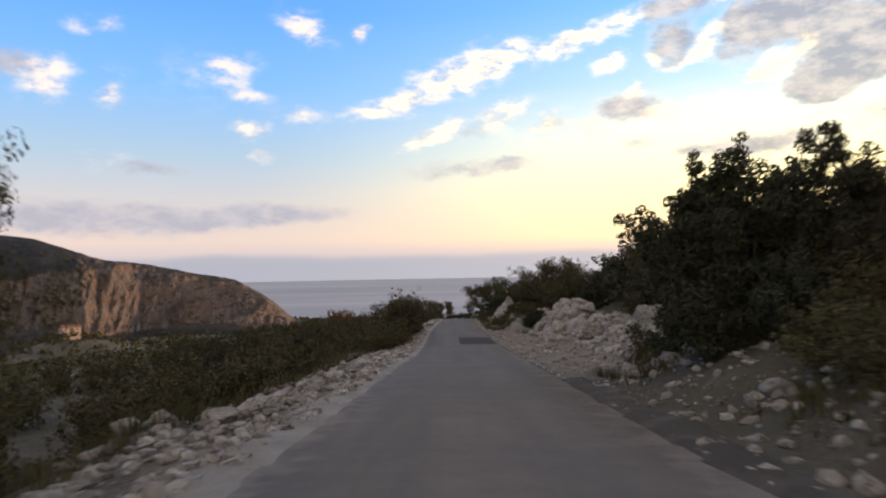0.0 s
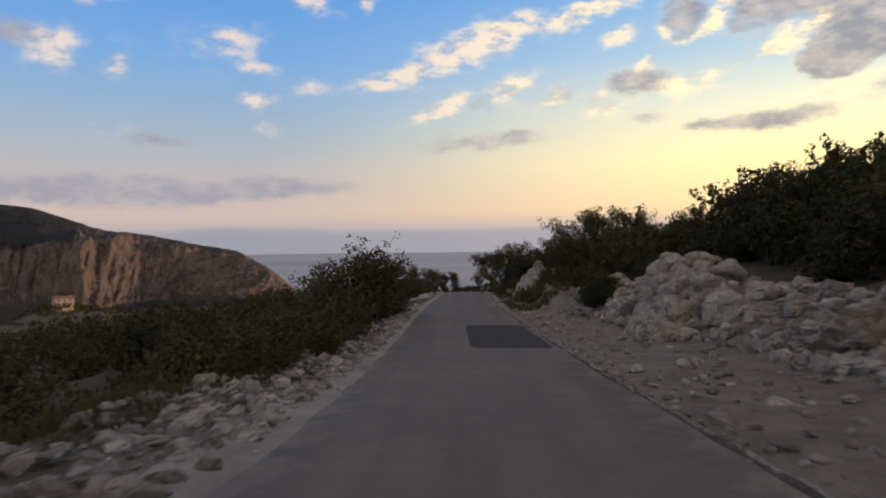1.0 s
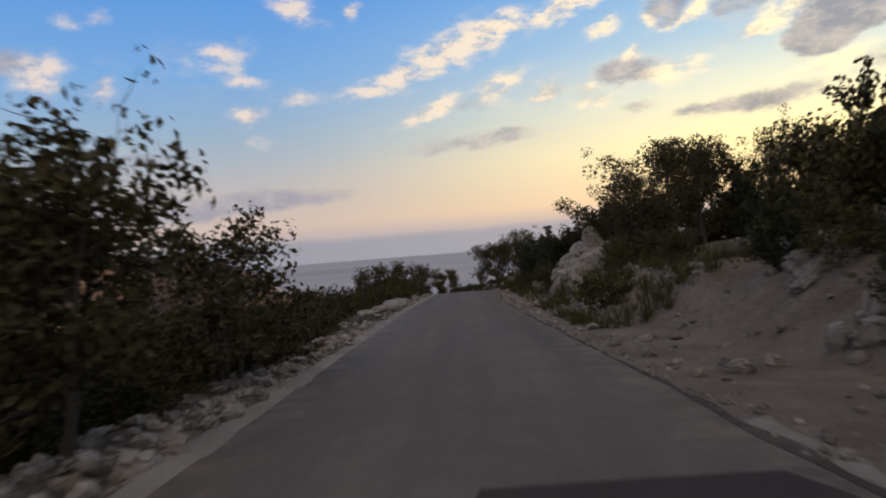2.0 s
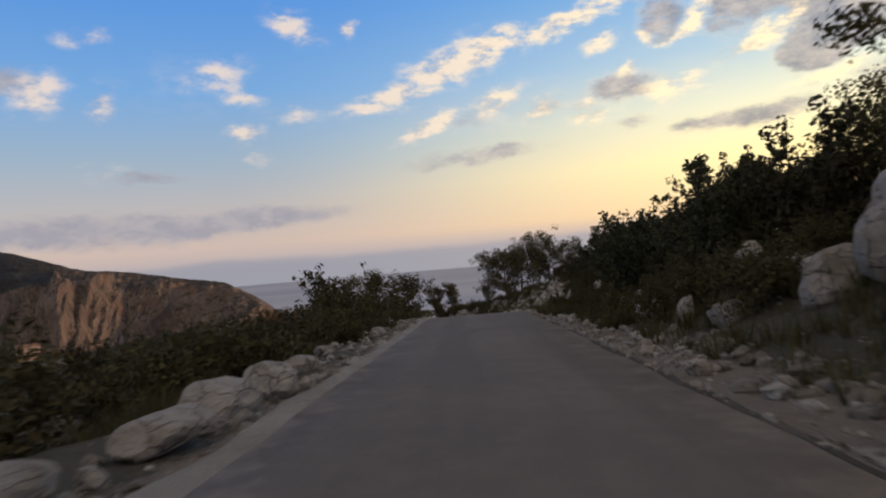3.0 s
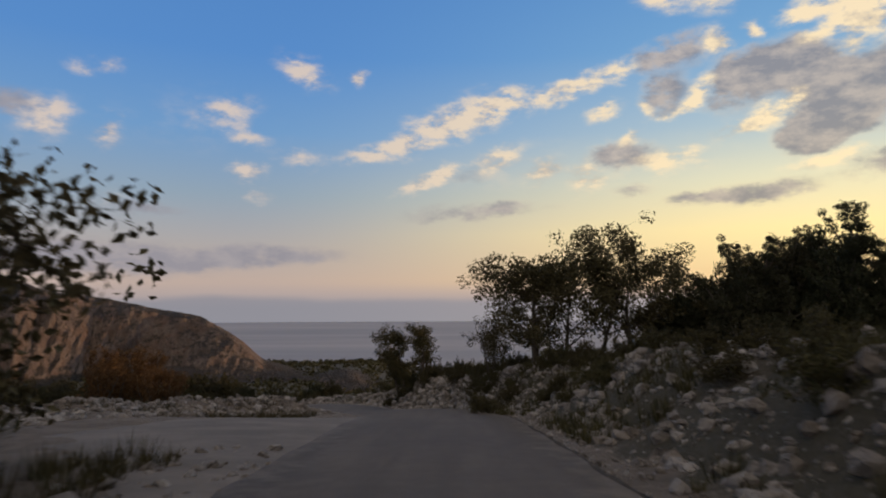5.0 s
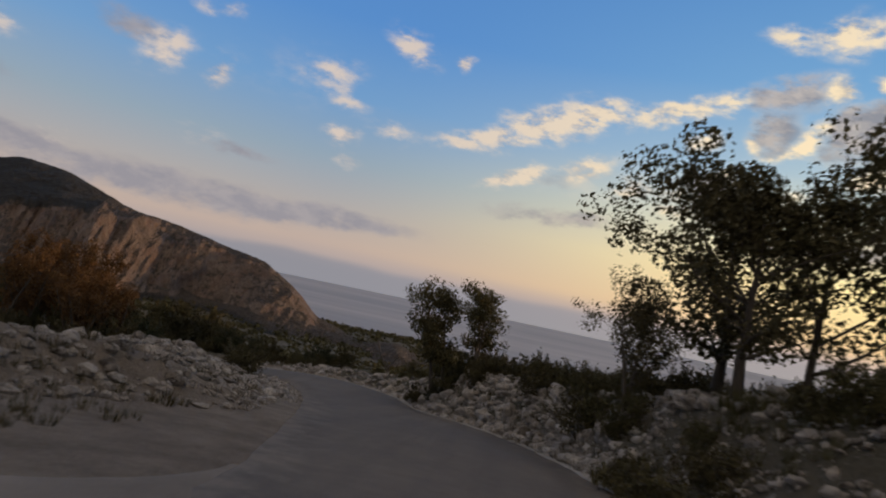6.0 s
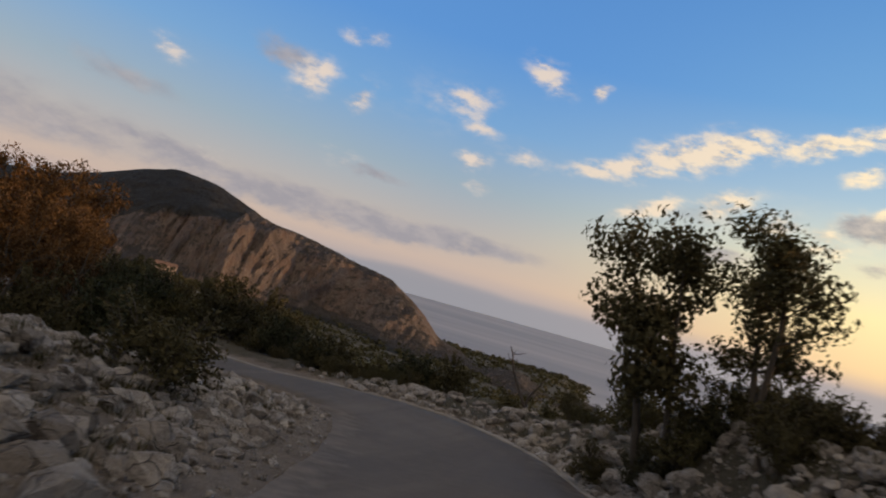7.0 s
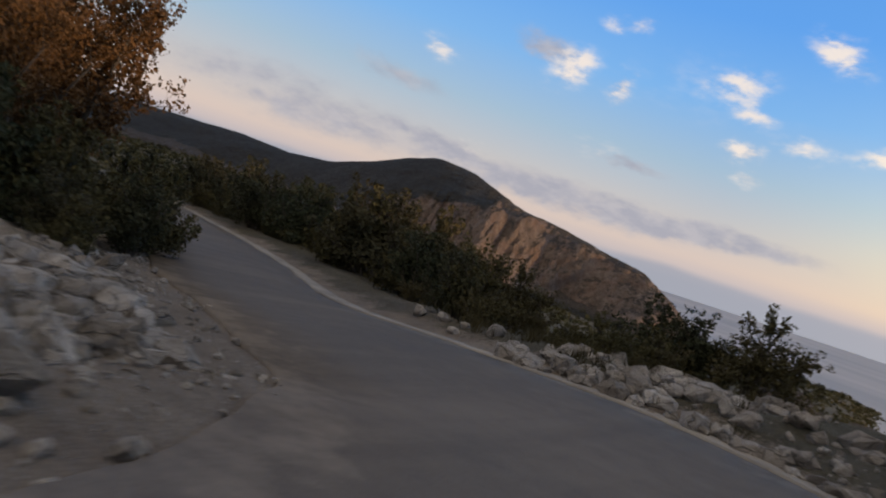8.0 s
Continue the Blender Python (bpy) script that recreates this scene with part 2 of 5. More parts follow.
def make_patch(k, p):
    grain = k.noise(p, 70, 3, 0.7)
    wide = k.noise(p, 0.9, 4, 0.6)
    c = rgb(k, k.rng(wide, 0.3, 0.7), (0.030, 0.025, 0.027), (0.052, 0.044, 0.047))
    c = rgb(k, k.rng(grain, 0.4, 0.75, 0, 0.4), c, (0.075, 0.068, 0.069))
    return c, 0.95, grain, 0.7, 0.008, {"Specular IOR Level": 0.2}


def make_concrete(k, p):
    g, w = k.noise(p, 30, 4, 0.7), k.noise(p, 1.1, 5, 0.65)
    c = rgb(k, k.rng(w, 0.3, 0.7), (0.20, 0.182, 0.165), (0.37, 0.343, 0.312))
    c = rgb(k, k.rng(g, 0.45, 0.75, 0, 0.45), c, (0.16, 0.145, 0.13))
    return c, 0.9, g, 0.7, 0.02, {}


def make_rock(k, p):
    g, w, big = k.noise(p, 14, 6, 0.7), k.noise(p, 2.2, 5, 0.65), k.noise(p, 0.5, 3, 0.5)
    fine = k.noise(p, 48, 4, 0.7)
    shift = k.add("ShaderNodeTexNoise", {"Vector": p, "Scale": 3.0, "Detail": 3.0}).outputs["Color"]
    bent = k.add("ShaderNodeVectorMath", (p, k.add("ShaderNodeVectorMath", {0: shift, "Scale": 0.35}, operation="SCALE").outputs[0]), operation="ADD").outputs[0]
    edge = k.add("ShaderNodeTexVoronoi", {"Vector": bent, "Scale": 3.2}, feature="DISTANCE_TO_EDGE").outputs["Distance"]
    crack = k.rng(edge, 0.0, 0.035, 1, 0, smooth=True)
    c = rgb(k, k.rng(w, 0.32, 0.68), (0.235, 0.214, 0.198), (0.50, 0.466, 0.436))
    c = rgb(k, k.rng(big, 0.52, 0.7, 0, 0.5), c, (0.23, 0.185, 0.145))
    c = rgb(k, k.rng(g, 0.56, 0.72, 0, 0.6), c, (0.11, 0.102, 0.092))
    c = rgb(k, k.rng(fine, 0.42, 0.68, 0, 0.35), c, (0.50, 0.48, 0.455))
    c = rgb(k, k.math("MULTIPLY", crack, 0.5), c, (0.08, 0.07, 0.062))
    each = k.add("ShaderNodeNewGeometry").outputs["Random Per Island"]
    c = k.mix(1.0, c, rgb(k, each, (0.58, 0.55, 0.52), (1.28, 1.28, 1.28)), "MULTIPLY")
    relief = k.math("SUBTRACT", k.math("ADD", g, k.math("MULTIPLY", w, 2.0)), k.math("MULTIPLY", crack, 0.8))
    return c, 0.93, k.math("ADD", relief, k.math("MULTIPLY", fine, 0.25)), 1.0, 0.08, {}


def make_ground(k, p):
    w, m, g, f = k.noise(p, 0.12, 5, 0.6), k.noise(p, 1.3, 5, 0.65), k.noise(p, 11, 5, 0.7), k.noise(p, 45, 4, 0.7)
    share = k.add("ShaderNodeAttribute", attribute_name="gravel").outputs["Fac"]
    c = rgb(k, k.rng(m, 0.35, 0.65), (0.085, 0.068, 0.048), (0.17, 0.145, 0.115))
    c = rgb(k, k.rng(g, 0.54, 0.70, 0, 0.6), c, (0.28, 0.26, 0.235))
    c = rgb(k, k.rng(w, 0.28, 0.55, 0, 0.8), c, (0.052, 0.048, 0.026))
    c = rgb(k, k.rng(f, 0.53, 0.66, 0, 0.6), c, (0.22, 0.20, 0.175))
    c = rgb(k, k.rng(g, 0.46, 0.34, 0, 0.55), c, (0.030, 0.026, 0.018))
    b = rgb(k, k.rng(m, 0.35, 0.65), (0.155, 0.122, 0.096), (0.27, 0.228, 0.19))
    b = rgb(k, k.rng(f, 0.5, 0.68, 0, 0.5), b, (0.38, 0.345, 0.31))
    b = rgb(k, k.rng(f, 0.5, 0.32, 0, 0.55), b, (0.09, 0.078, 0.066))
    mixed = k.rng(k.math("ADD", share, k.rng(g, 0.3, 0.7, -0.3, 0.3)), 0.3, 0.7, smooth=True)
    return rgb(k, mixed, c, b), 0.95, k.math("ADD", k.math("ADD", g, m), k.math("MULTIPLY", f, 0.5)), 1.0, 0.09, {}


def make_litter(k, p):
    g, w = k.noise(p, 34, 4, 0.7), k.noise(p, 1.7, 4, 0.6)
    c = rgb(k, k.rng(g, 0.35, 0.7), (0.022, 0.018, 0.015), (0.075, 0.06, 0.048))
    c = rgb(k, k.rng(w, 0.5, 0.7, 0, 0.7), c, (0.12, 0.105, 0.09))
    return c, 0.95, g, 1.0, 0.03, {}


def make_shoulder(k, p):
    g, w = k.noise(p, 38, 4, 0.7), k.noise(p, 0.9, 5, 0.65)
    c = rgb(k, k.rng(w, 0.32, 0.68), (0.17, 0.152, 0.138), (0.32, 0.30, 0.28))
    c = rgb(k, k.rng(g, 0.5, 0.72, 0, 0.5), c, (0.42, 0.40, 0.375))
    c = rgb(k, k.rng(g, 0.48, 0.30, 0, 0.5), c, (0.10, 0.088, 0.076))
    return c, 0.95, k.math("ADD", g, w), 1.0, 0.03, {}


def make_leaf(a, b):
    def go(k, p):
        r = k.add("ShaderNodeNewGeometry").outputs["Random Per Island"]
        o = k.add("ShaderNodeObjectInfo").outputs["Random"]
        w = k.noise(p, 1.4, 3, 0.6)
        c = rgb(k, k.math("ADD", k.math("MULTIPLY", r, 0.6), k.rng(w, 0.3, 0.7, 0, 0.4)), a, b)
        c = rgb(k, k.rng(o, 0, 1, 0, 0.55), c, (0.058, 0.044, 0.024))
        return c, 0.75, None, 0, 0, {"Specular IOR Level": 0.2}
    return go


def make_bark(k, p):
    g = k.noise(k.add("ShaderNodeVectorMath", (p, (1, 1, 0.25)), operation="MULTIPLY").outputs[0], 26, 4, 0.7)
    return rgb(k, g, (0.035, 0.028, 0.022), (0.13, 0.11, 0.09)), 0.95, g, 1.0, 0.02, {}


def make_deadwood(k, p):
    g = k.noise(p, 22, 4, 0.7)
    return rgb(k, g, (0.07, 0.055, 0.045), (0.20, 0.17, 0.15)), 0.95, g, 0.8, 0.01, {}


def make_mountain(k, p):
    nz = k.add("ShaderNodeSeparateXYZ", (k.add("ShaderNodeNewGeometry").outputs["Normal"],)).outputs[2]
    m, g, fine = k.noise(p, 0.03, 6, 0.7), k.noise(p, 0.16, 5, 0.75), k.noise(p, 0.45, 4, 0.7)
    streak = k.noise(k.add("ShaderNodeVectorMath", (p, (1, 1, 0.4)), operation="MULTIPLY").outputs[0], 0.045, 6, 0.75)
    # fluting down the cliffs; shade of the hollows and paler ribs put into the colour
    across = k.add("ShaderNodeVectorMath", (p, (0.9, 0.35, 0.16)), operation="DOT_PRODUCT").outputs["Value"]
    down = k.add("ShaderNodeVectorMath", (p, (0.08, 0.03, -0.2)), operation="DOT_PRODUCT").outputs["Value"]
    deep = k.add("ShaderNodeVectorMath", (p, (-0.1, 0.2, 0.0)), operation="DOT_PRODUCT").outputs["Value"]
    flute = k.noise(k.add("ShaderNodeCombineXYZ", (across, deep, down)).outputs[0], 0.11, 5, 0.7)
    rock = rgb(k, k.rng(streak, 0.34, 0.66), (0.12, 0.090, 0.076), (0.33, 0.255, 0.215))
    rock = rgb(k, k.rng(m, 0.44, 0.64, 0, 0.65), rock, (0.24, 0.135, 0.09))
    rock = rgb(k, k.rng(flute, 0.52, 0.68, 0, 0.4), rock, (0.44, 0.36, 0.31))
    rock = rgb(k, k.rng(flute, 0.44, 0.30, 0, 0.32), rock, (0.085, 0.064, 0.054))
    scrub = rgb(k, k.rng(g, 0.4, 0.62), (0.012, 0.0115, 0.009), (0.030, 0.0265, 0.021))
    steep = k.math("ADD", k.rng(nz, 0.94, 0.70), k.rng(g, 0.3, 0.7, -0.3, 0.3))
    ledge = rgb(k, k.rng(fine, 0.35, 0.65), (0.040, 0.032, 0.024), (0.105, 0.080, 0.062))
    c = rgb(k, k.rng(steep, 0.05, 0.75, smooth=True), ledge, rock)
    grown = k.math("ADD", k.add("ShaderNodeAttribute", attribute_name="growth").outputs["Fac"], k.rng(g, 0.3, 0.7, -0.3, 0.3))
    c = rgb(k, k.rng(grown, 0.4, 0.8, 0, 0.95, smooth=True), c, scrub)
    relief = k.math("ADD", k.math("ADD", k.math("MULTIPLY", streak, 3.0), k.math("MULTIPLY", flute, 1.6)), k.math("ADD", g, k.math("MULTIPLY", fine, 0.35)))
    return c, 0.95, relief, 1.0, 8.0, {}


def make_sea(k, p):
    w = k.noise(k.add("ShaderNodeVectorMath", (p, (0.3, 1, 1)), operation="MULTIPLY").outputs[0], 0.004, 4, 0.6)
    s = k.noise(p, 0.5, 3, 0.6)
    # pale base colour stands in for the haze over the water
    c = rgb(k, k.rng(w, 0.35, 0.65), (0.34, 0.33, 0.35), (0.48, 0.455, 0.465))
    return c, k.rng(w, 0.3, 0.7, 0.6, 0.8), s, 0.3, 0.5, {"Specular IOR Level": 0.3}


APRON = material("worn_tarmac", make_apron)
ASPHALT, PATCH, CONCRETE = (material(n, f) for n, f in (("asphalt", make_asphalt), ("fresh_asphalt", make_patch), ("concrete", make_concrete)))
LITTER, SHOULDER = material("dark_litter", make_litter), material("gravel_shoulder", make_shoulder)
ROCK, GROUND = material("limestone", make_rock), material("scrub_soil", make_ground)
OAK = material("oak_leaf", make_leaf((0.042, 0.043, 0.020), (0.115, 0.098, 0.044)))
JUNIPER = material("juniper_leaf", make_leaf((0.022, 0.028, 0.015), (0.052, 0.060, 0.030)))
SCRUB = material("scrub_leaf", make_leaf((0.034, 0.038, 0.016), (0.112, 0.098, 0.040)))
RUST = material("autumn_leaf", make_leaf((0.070, 0.038, 0.015), (0.185, 0.095, 0.035)))
BARK, DEADWOOD = material("bark", make_bark), material("dead_wood", make_deadwood)
PLASTER = material("pale_plaster", lambda k, p: (rgb(k, k.noise(p, 0.5, 4, 0.6), (0.38, 0.29, 0.24), (0.50, 0.40, 0.34)), 0.9, None, 0, 0, {}))
ROOF = material("roof_tile", lambda k, p: (rgb(k, k.noise(p, 0.8, 4, 0.6), (0.16, 0.085, 0.055), (0.30, 0.17, 0.11)), 0.9, None, 0, 0, {}))
MOUNTAIN, SEA = material("mountain_rock", make_mountain), material("sea", make_sea)

# ------------------------------------------------------------------ the road's line


def catmull(points, step=0.6):
    P = np.array(points, float)
    P = np.vstack([2 * P[0] - P[1], P, 2 * P[-1] - P[-2]])
    out = []
    for i in range(1, len(P) - 2):
        n = max(2, int(np.linalg.norm(P[i + 1] - P[i]) / step))
        for u in np.arange(n) / n:
            a, b, c, d = P[i - 1 : i + 3]
            out.append(0.5 * (2 * b + (c - a) * u + (2 * a - 5 * b + 4 * c - d) * u**2 + (3 * b - a - 3 * c + d) * u**3))
    out.append(P[-2])
    return np.array(out)


# centre of the road: x, y, z, half width
LINE = catmull([
    (0.25, -30, 1.25, 2.05), (0.2, -12, -0.25, 2.05), (0.2, 0, -1.25, 2.05), (0.15, 20, -2.9, 2.05), (0.1, 36, -4.2, 2.1),
    (-0.35, 60, -5.5, 2.1), (-0.4, 70, -5.85, 1.85), (-0.2, 82, -6.45, 1.95), (-0.15, 95, -7.25, 2.2), (-0.3, 112, -8.7, 2.15), (-0.55, 124, -9.85, 2.35),
    (-0.75, 132, -10.85, 2.65), (-1.85, 139.5, -11.75, 2.95), (-3.5, 147, -12.75, 3.1), (-5.25, 152.8, -13.6, 2.95), (-7.05, 157.85, -14.35, 2.8),
    (-8.65, 161.95, -14.75, 2.9), (-11.0, 164.5, -15.0, 2.7), (-14.3, 165.4, -15.25, 2.05), (-17.6, 166.5, -15.65, 1.8), (-20.6, 168.2, -16.0, 1.75),
    (-26, 171.8, -16.6, 1.8), (-34, 176, -17.3, 1.9), (-48, 182, -18.3, 2.0), (-66, 189, -19.6, 2.0), (-85, 196, -21.0, 2.0)])
STEP = np.diff(LINE[:, :2], axis=0)
ARC = np.r_[0, np.cumsum(np.linalg.norm(STEP, axis=1))] - 30.0     # metres along the road, 0 near the start
TAN = np.gradient(LINE[:, :2], axis=0)
TAN /= np.linalg.norm(TAN, axis=1)[:, None]


def along(s):
    """Centre, direction, half width at s metres along the road."""
    c = [float(np.interp(s, ARC, LINE[:, i])) for i in range(4)]
    t = np.array([np.interp(s, ARC, TAN[:, i]) for i in (0, 1)])
    t /= np.linalg.norm(t)
    return Vector(c[:3]), Vector((t[0], t[1], 0)), c[3]


def beside(s, d, dz=0.0):
    """A place d metres to the right of the centre (negative: left), on the ground."""
    c, t, _ = along(s)
    x, y = c.x + t.y * d, c.y - t.x * d
    return Vector((x, y, height(x, y) + dz))


def hash_noise(x, y, scale, seed=0.0, octaves=3):
    out, amp = np.zeros_like(x), 1.0
    for o in range(octaves):
        f = 2.0**o / scale
        X, Y = x * f + seed * 17.3, y * f - seed * 9.1
        xi, yi = np.floor(X), np.floor(Y)
        u, v = X - xi, Y - yi
        u, v = u * u * (3 - 2 * u), v * v * (3 - 2 * v)

        def h(a, b):
            n = np.sin(a * 127.1 + b * 311.7 + seed * 74.7) * 43758.5453
            return n - np.floor(n)
        out += amp * ((h(xi, yi) * (1 - u) + h(xi + 1, yi) * u) * (1 - v) + (h(xi, yi + 1) * (1 - u) + h(xi + 1, yi + 1) * u) * v - 0.5)
        amp *= 0.5
    return out


def smooth(a, b, x):
    t = np.clip((x - a) / (b - a), 0, 1)
    return t * t * (3 - 2 * t)


KNOLL = (-292.0, 520.0, 30.0)       # rise that carries the far house
SUB = LINE[::2]
SUB_ARC, SUB_TAN = ARC[::2], TAN[::2]
BANK_S = [-40, 0, 20, 30, 50, 62, 80, 92, 104, 116, 130, 140, 160, 172, 300]
BANK_NEAR = [1.3, 1.3, 1.1, 0.9, 1.2, 1.2, 1.0, 1.0, 1.3, 1.5, 1.5, 1.7, 1.6, 0.5, 0.2]     # top of the cut beside the road
BANK_FAR = [3.6, 3.6, 4.2, 5.0, 5.4, 5.2, 4.6, 3.8, 3.4, 3.4, 3.0, 2.4, 0.7, -1.0, -4.0]    # rise from there to 30 m
VERGE_S = [-40, 0, 14, 20, 40, 46, 60, 80, 100, 134, 142, 160, 172, 300]
VERGE = [0.25, 0.25, 0.6, 2.6, 3.2, 2.2, 0.9, 0.8, 0.8, 0.7, 0.25, 0.25, 0.8, 0.8]                        # flat strip on the right
INNER_S = [100, 116, 124, 132, 140, 150, 160, 180, 300]
INNER_FLAT = [0.0, 3.0, 7.0, 5.0, 0.5, 0.3, 0.6, 0.6, 0.6]                        # apron on the left
INNER_BANK = [0.0, 0.0, 0.1, 0.4, 0.65, 0.60, 0.35, 0.3, 0.3]


def road_frame(x, y):
    """Metres along the road, metres to the right of its centre, half width, for flat arrays."""
    near = np.empty(len(x), int)
    for i in range(0, len(x), 20000):
        dx, dy = x[i : i + 20000, None] - SUB[None, :, 0], y[i : i + 20000, None] - SUB[None, :, 1]
        near[i : i + 20000] = np.argmin(dx * dx + dy * dy, axis=1)
    dx, dy = x - SUB[near, 0], y - SUB[near, 1]
    t = SUB_TAN[near]
    run = dx * t[:, 0] + dy * t[:, 1]
    d = dx * t[:, 1] - dy * t[:, 0]
    dist = np.hypot(dx, dy) * np.where(d < 0, -1, 1)
    d = np.where(np.abs(run) > 3, dist, d)
    s = SUB_ARC[near] + np.clip(run, -2, 2)
    return s, d, np.interp(s, ARC, LINE[:, 3])


def gravel_share(x, y):
    """How far the ground is bare gravel: shoulders, verge, lay-by, stony banks."""
    s, d, w = road_frame(x, y)
    n = 0.5 * hash_noise(x, y, 2.2, 8) + 0.5 * hash_noise(x, y, 0.8, 9)
    flat = np.interp(s, INNER_S, INNER_FLAT) * smooth(104, 118, s)
    near = 0.5 - 0.4 * smooth(30, 38, s) * (1 - smooth(100, 110, s))
    left = 1 - smooth(near, near + 0.9, -d - w - flat + n)
    right = smooth(13, 19, s) - smooth(0.2, 1.0, d - w - np.interp(s, VERGE_S, VERGE) * (1 - 0.75 * smooth(58, 66, s)) + n)
    bank = 0.75 * smooth(118, 130, s) * (1 - smooth(7, 11, -d - w - flat + 2 * n)) * (d < 0)
    bank2 = 0.7 * smooth(10, 20, s) * (1 - 0.7 * smooth(60, 72, s)) * (1 - smooth(130, 150, s)) * (1 - smooth(4.5, 7.5, d - w + 2 * n)) * (d > 0)
    return np.clip(np.where(d < 0, np.maximum(left, bank), np.maximum(right, bank2)), 0, 1)


def heights(x, y):
    """Ground height for arrays of x and y."""
    shape = x.shape
    x, y = x.ravel(), y.ravel()
    s, d, w = road_frame(x, y)
    z0 = np.interp(s, ARC, LINE[:, 2])
    n1, n2, n3 = hash_noise(x, y, 14.0, 1), hash_noise(x, y, 3.0, 2), hash_noise(x, y, 0.9, 3)
    # right: verge, cut bank, hillside
    v = w + np.interp(s, VERGE_S, VERGE)
    bank, rise = np.interp(s, BANK_S, BANK_NEAR), np.interp(s, BANK_S, BANK_FAR)
    e = d - v
    right = bank * smooth(0, 2.6 - 0.8 * smooth(134, 144, s), e) + rise * smooth(1.5, 28, e) - 0.05 * np.maximum(e - 30, 0) 
    right = right + smooth(0.3, 2.5, e) * (0.7 * n1 + 0.5 * n2 + 0.22 * n3) + smooth(0, 0.6, d - w) * 0.10 * n3
    # left: shoulder, then the slope down; an apron and a bank inside the bend
    l = -d - w
    flat, ibank = np.interp(s, INNER_S, INNER_FLAT), np.interp(s, INNER_S, INNER_BANK)
    inside = smooth(104, 118, s)
    down = -1.3 * smooth(0.9, 6.0, l) - 0.075 * np.maximum(l - 5, 0) - 0.8 * smooth(20, 70, l)
    bend = ibank * smooth(0.2, 3.5, l - flat) - 0.10 * np.maximum(l - flat - 5, 0) + 0.02 * np.minimum(l, flat)
    left = down * (1 - inside) + bend * inside + smooth(0.8, 3, l - flat * inside) * (0.6 * n1 + 0.45 * n2 + 0.2 * n3) + smooth(0.1, 0.8, l - 0.9 * flat * inside) * 0.1 * n3 - 0.02
    outer = smooth(161, 170, s)      # outside of the bend the ground falls away on the right
    fall = 0.25 * smooth(0.2, 1.2, e + 0.6) - 0.9 * smooth(2.0, 9, e) - 0.09 * np.maximum(e - 5, 0) + smooth(0.5, 3, e) * (0.5 * n1 + 0.4 * n2 + 0.2 * n3)
    right = right * (1 - outer) + fall * outer
    z = z0 + np.where(d > w, right, np.where(-d > w, left, -0.05))
    edge = smooth(-0.35, 0.25, np.abs(d) - w)
    z = np.where(np.abs(d) <= w, z0 - 0.07 + 0.05 * edge, z)
    # far off: the plain under the mountain, the sea bed
    far = np.hypot(x, y - 90)
    plain = -84 + 0.012 * np.maximum(-x, 0) + 9 * hash_noise(x, y, 260.0, 5) + 3 * hash_noise(x, y, 60.0, 6)
    reach = 700 * smooth(0.55, 0.75, -x / np.maximum(np.hypot(x, y), 1))
    plain = plain - 60 * smooth(1000, 1400, far - reach)
    plain = np.where(x > -0.30 * y, plain - 26 * smooth(-0.09, 0.03, x / np.maximum(np.hypot(x, y), 1)), plain)
    z = z + (plain - z) * smooth(110, 720, far) ** 0.8
    z = z + KNOLL[2] * np.exp(-((x - KNOLL[0]) ** 2 + (y - KNOLL[1]) ** 2) / 60.0 ** 2)
    return z.reshape(shape)


def height(x, y):
    return float(heights(np.array([float(x)]), np.array([float(y)]))[0])


def mesh_object(name, verts, faces, mat, smooth_shade=True):
    me = bpy.data.meshes.new(name)
    me.from_pydata([tuple(v) for v in verts], [], faces)
    me.materials.append(mat)
    if smooth_shade:
        me.polygons.foreach_set("use_smooth", [True] * len(me.polygons))
    me.update()
    return new(name, me)


def grid_faces(nu, nv):
    i = np.arange(nu * nv).reshape(nu, nv)
    return np.stack([i[:-1, :-1], i[1:, :-1], i[1:, 1:], i[:-1, 1:]], -1).reshape(-1, 4).tolist()


def spread(dense, reach, grow=1.13):
    out, step = [dense], 0.8
    while abs(out[-1]) < abs(reach):
        step *= grow
        out.append(out[-1] + math.copysign(step, reach))
    return out[1:]


def build_ground():
    xs = np.array(sorted(spread(-34, -4500) + list(np.arange(-34, 26.1, 0.5)) + spread(26, 4500)))
    ys = np.array(sorted([-40.0, -60, -100, -200, -400] + list(np.arange(-20, 200.1, 0.55)) + [v + 200 for v in spread(0, 4400)]))
    X, Y = np.meshgrid(xs, ys, indexing="ij")
    Z = heights(X, Y)
    ob = mesh_object("ground", np.stack([X, Y, Z], -1).reshape(-1, 3), grid_faces(len(xs), len(ys)), GROUND)
    mask = ob.data.attributes.new("gravel", "FLOAT", "POINT")
    mask.data.foreach_set("value", gravel_share(X.ravel(), Y.ravel()))
    return tagged(ob, "stony brown hillside soil with dry grass", "ground", kind="structure")


def waver(s, seed):
    return 0.5 * math.sin(s * 1.7 + seed * 2.1) + 0.3 * math.sin(s * 3.9 + seed * 5.3) + 0.35 * math.sin(s * 0.53 + seed)


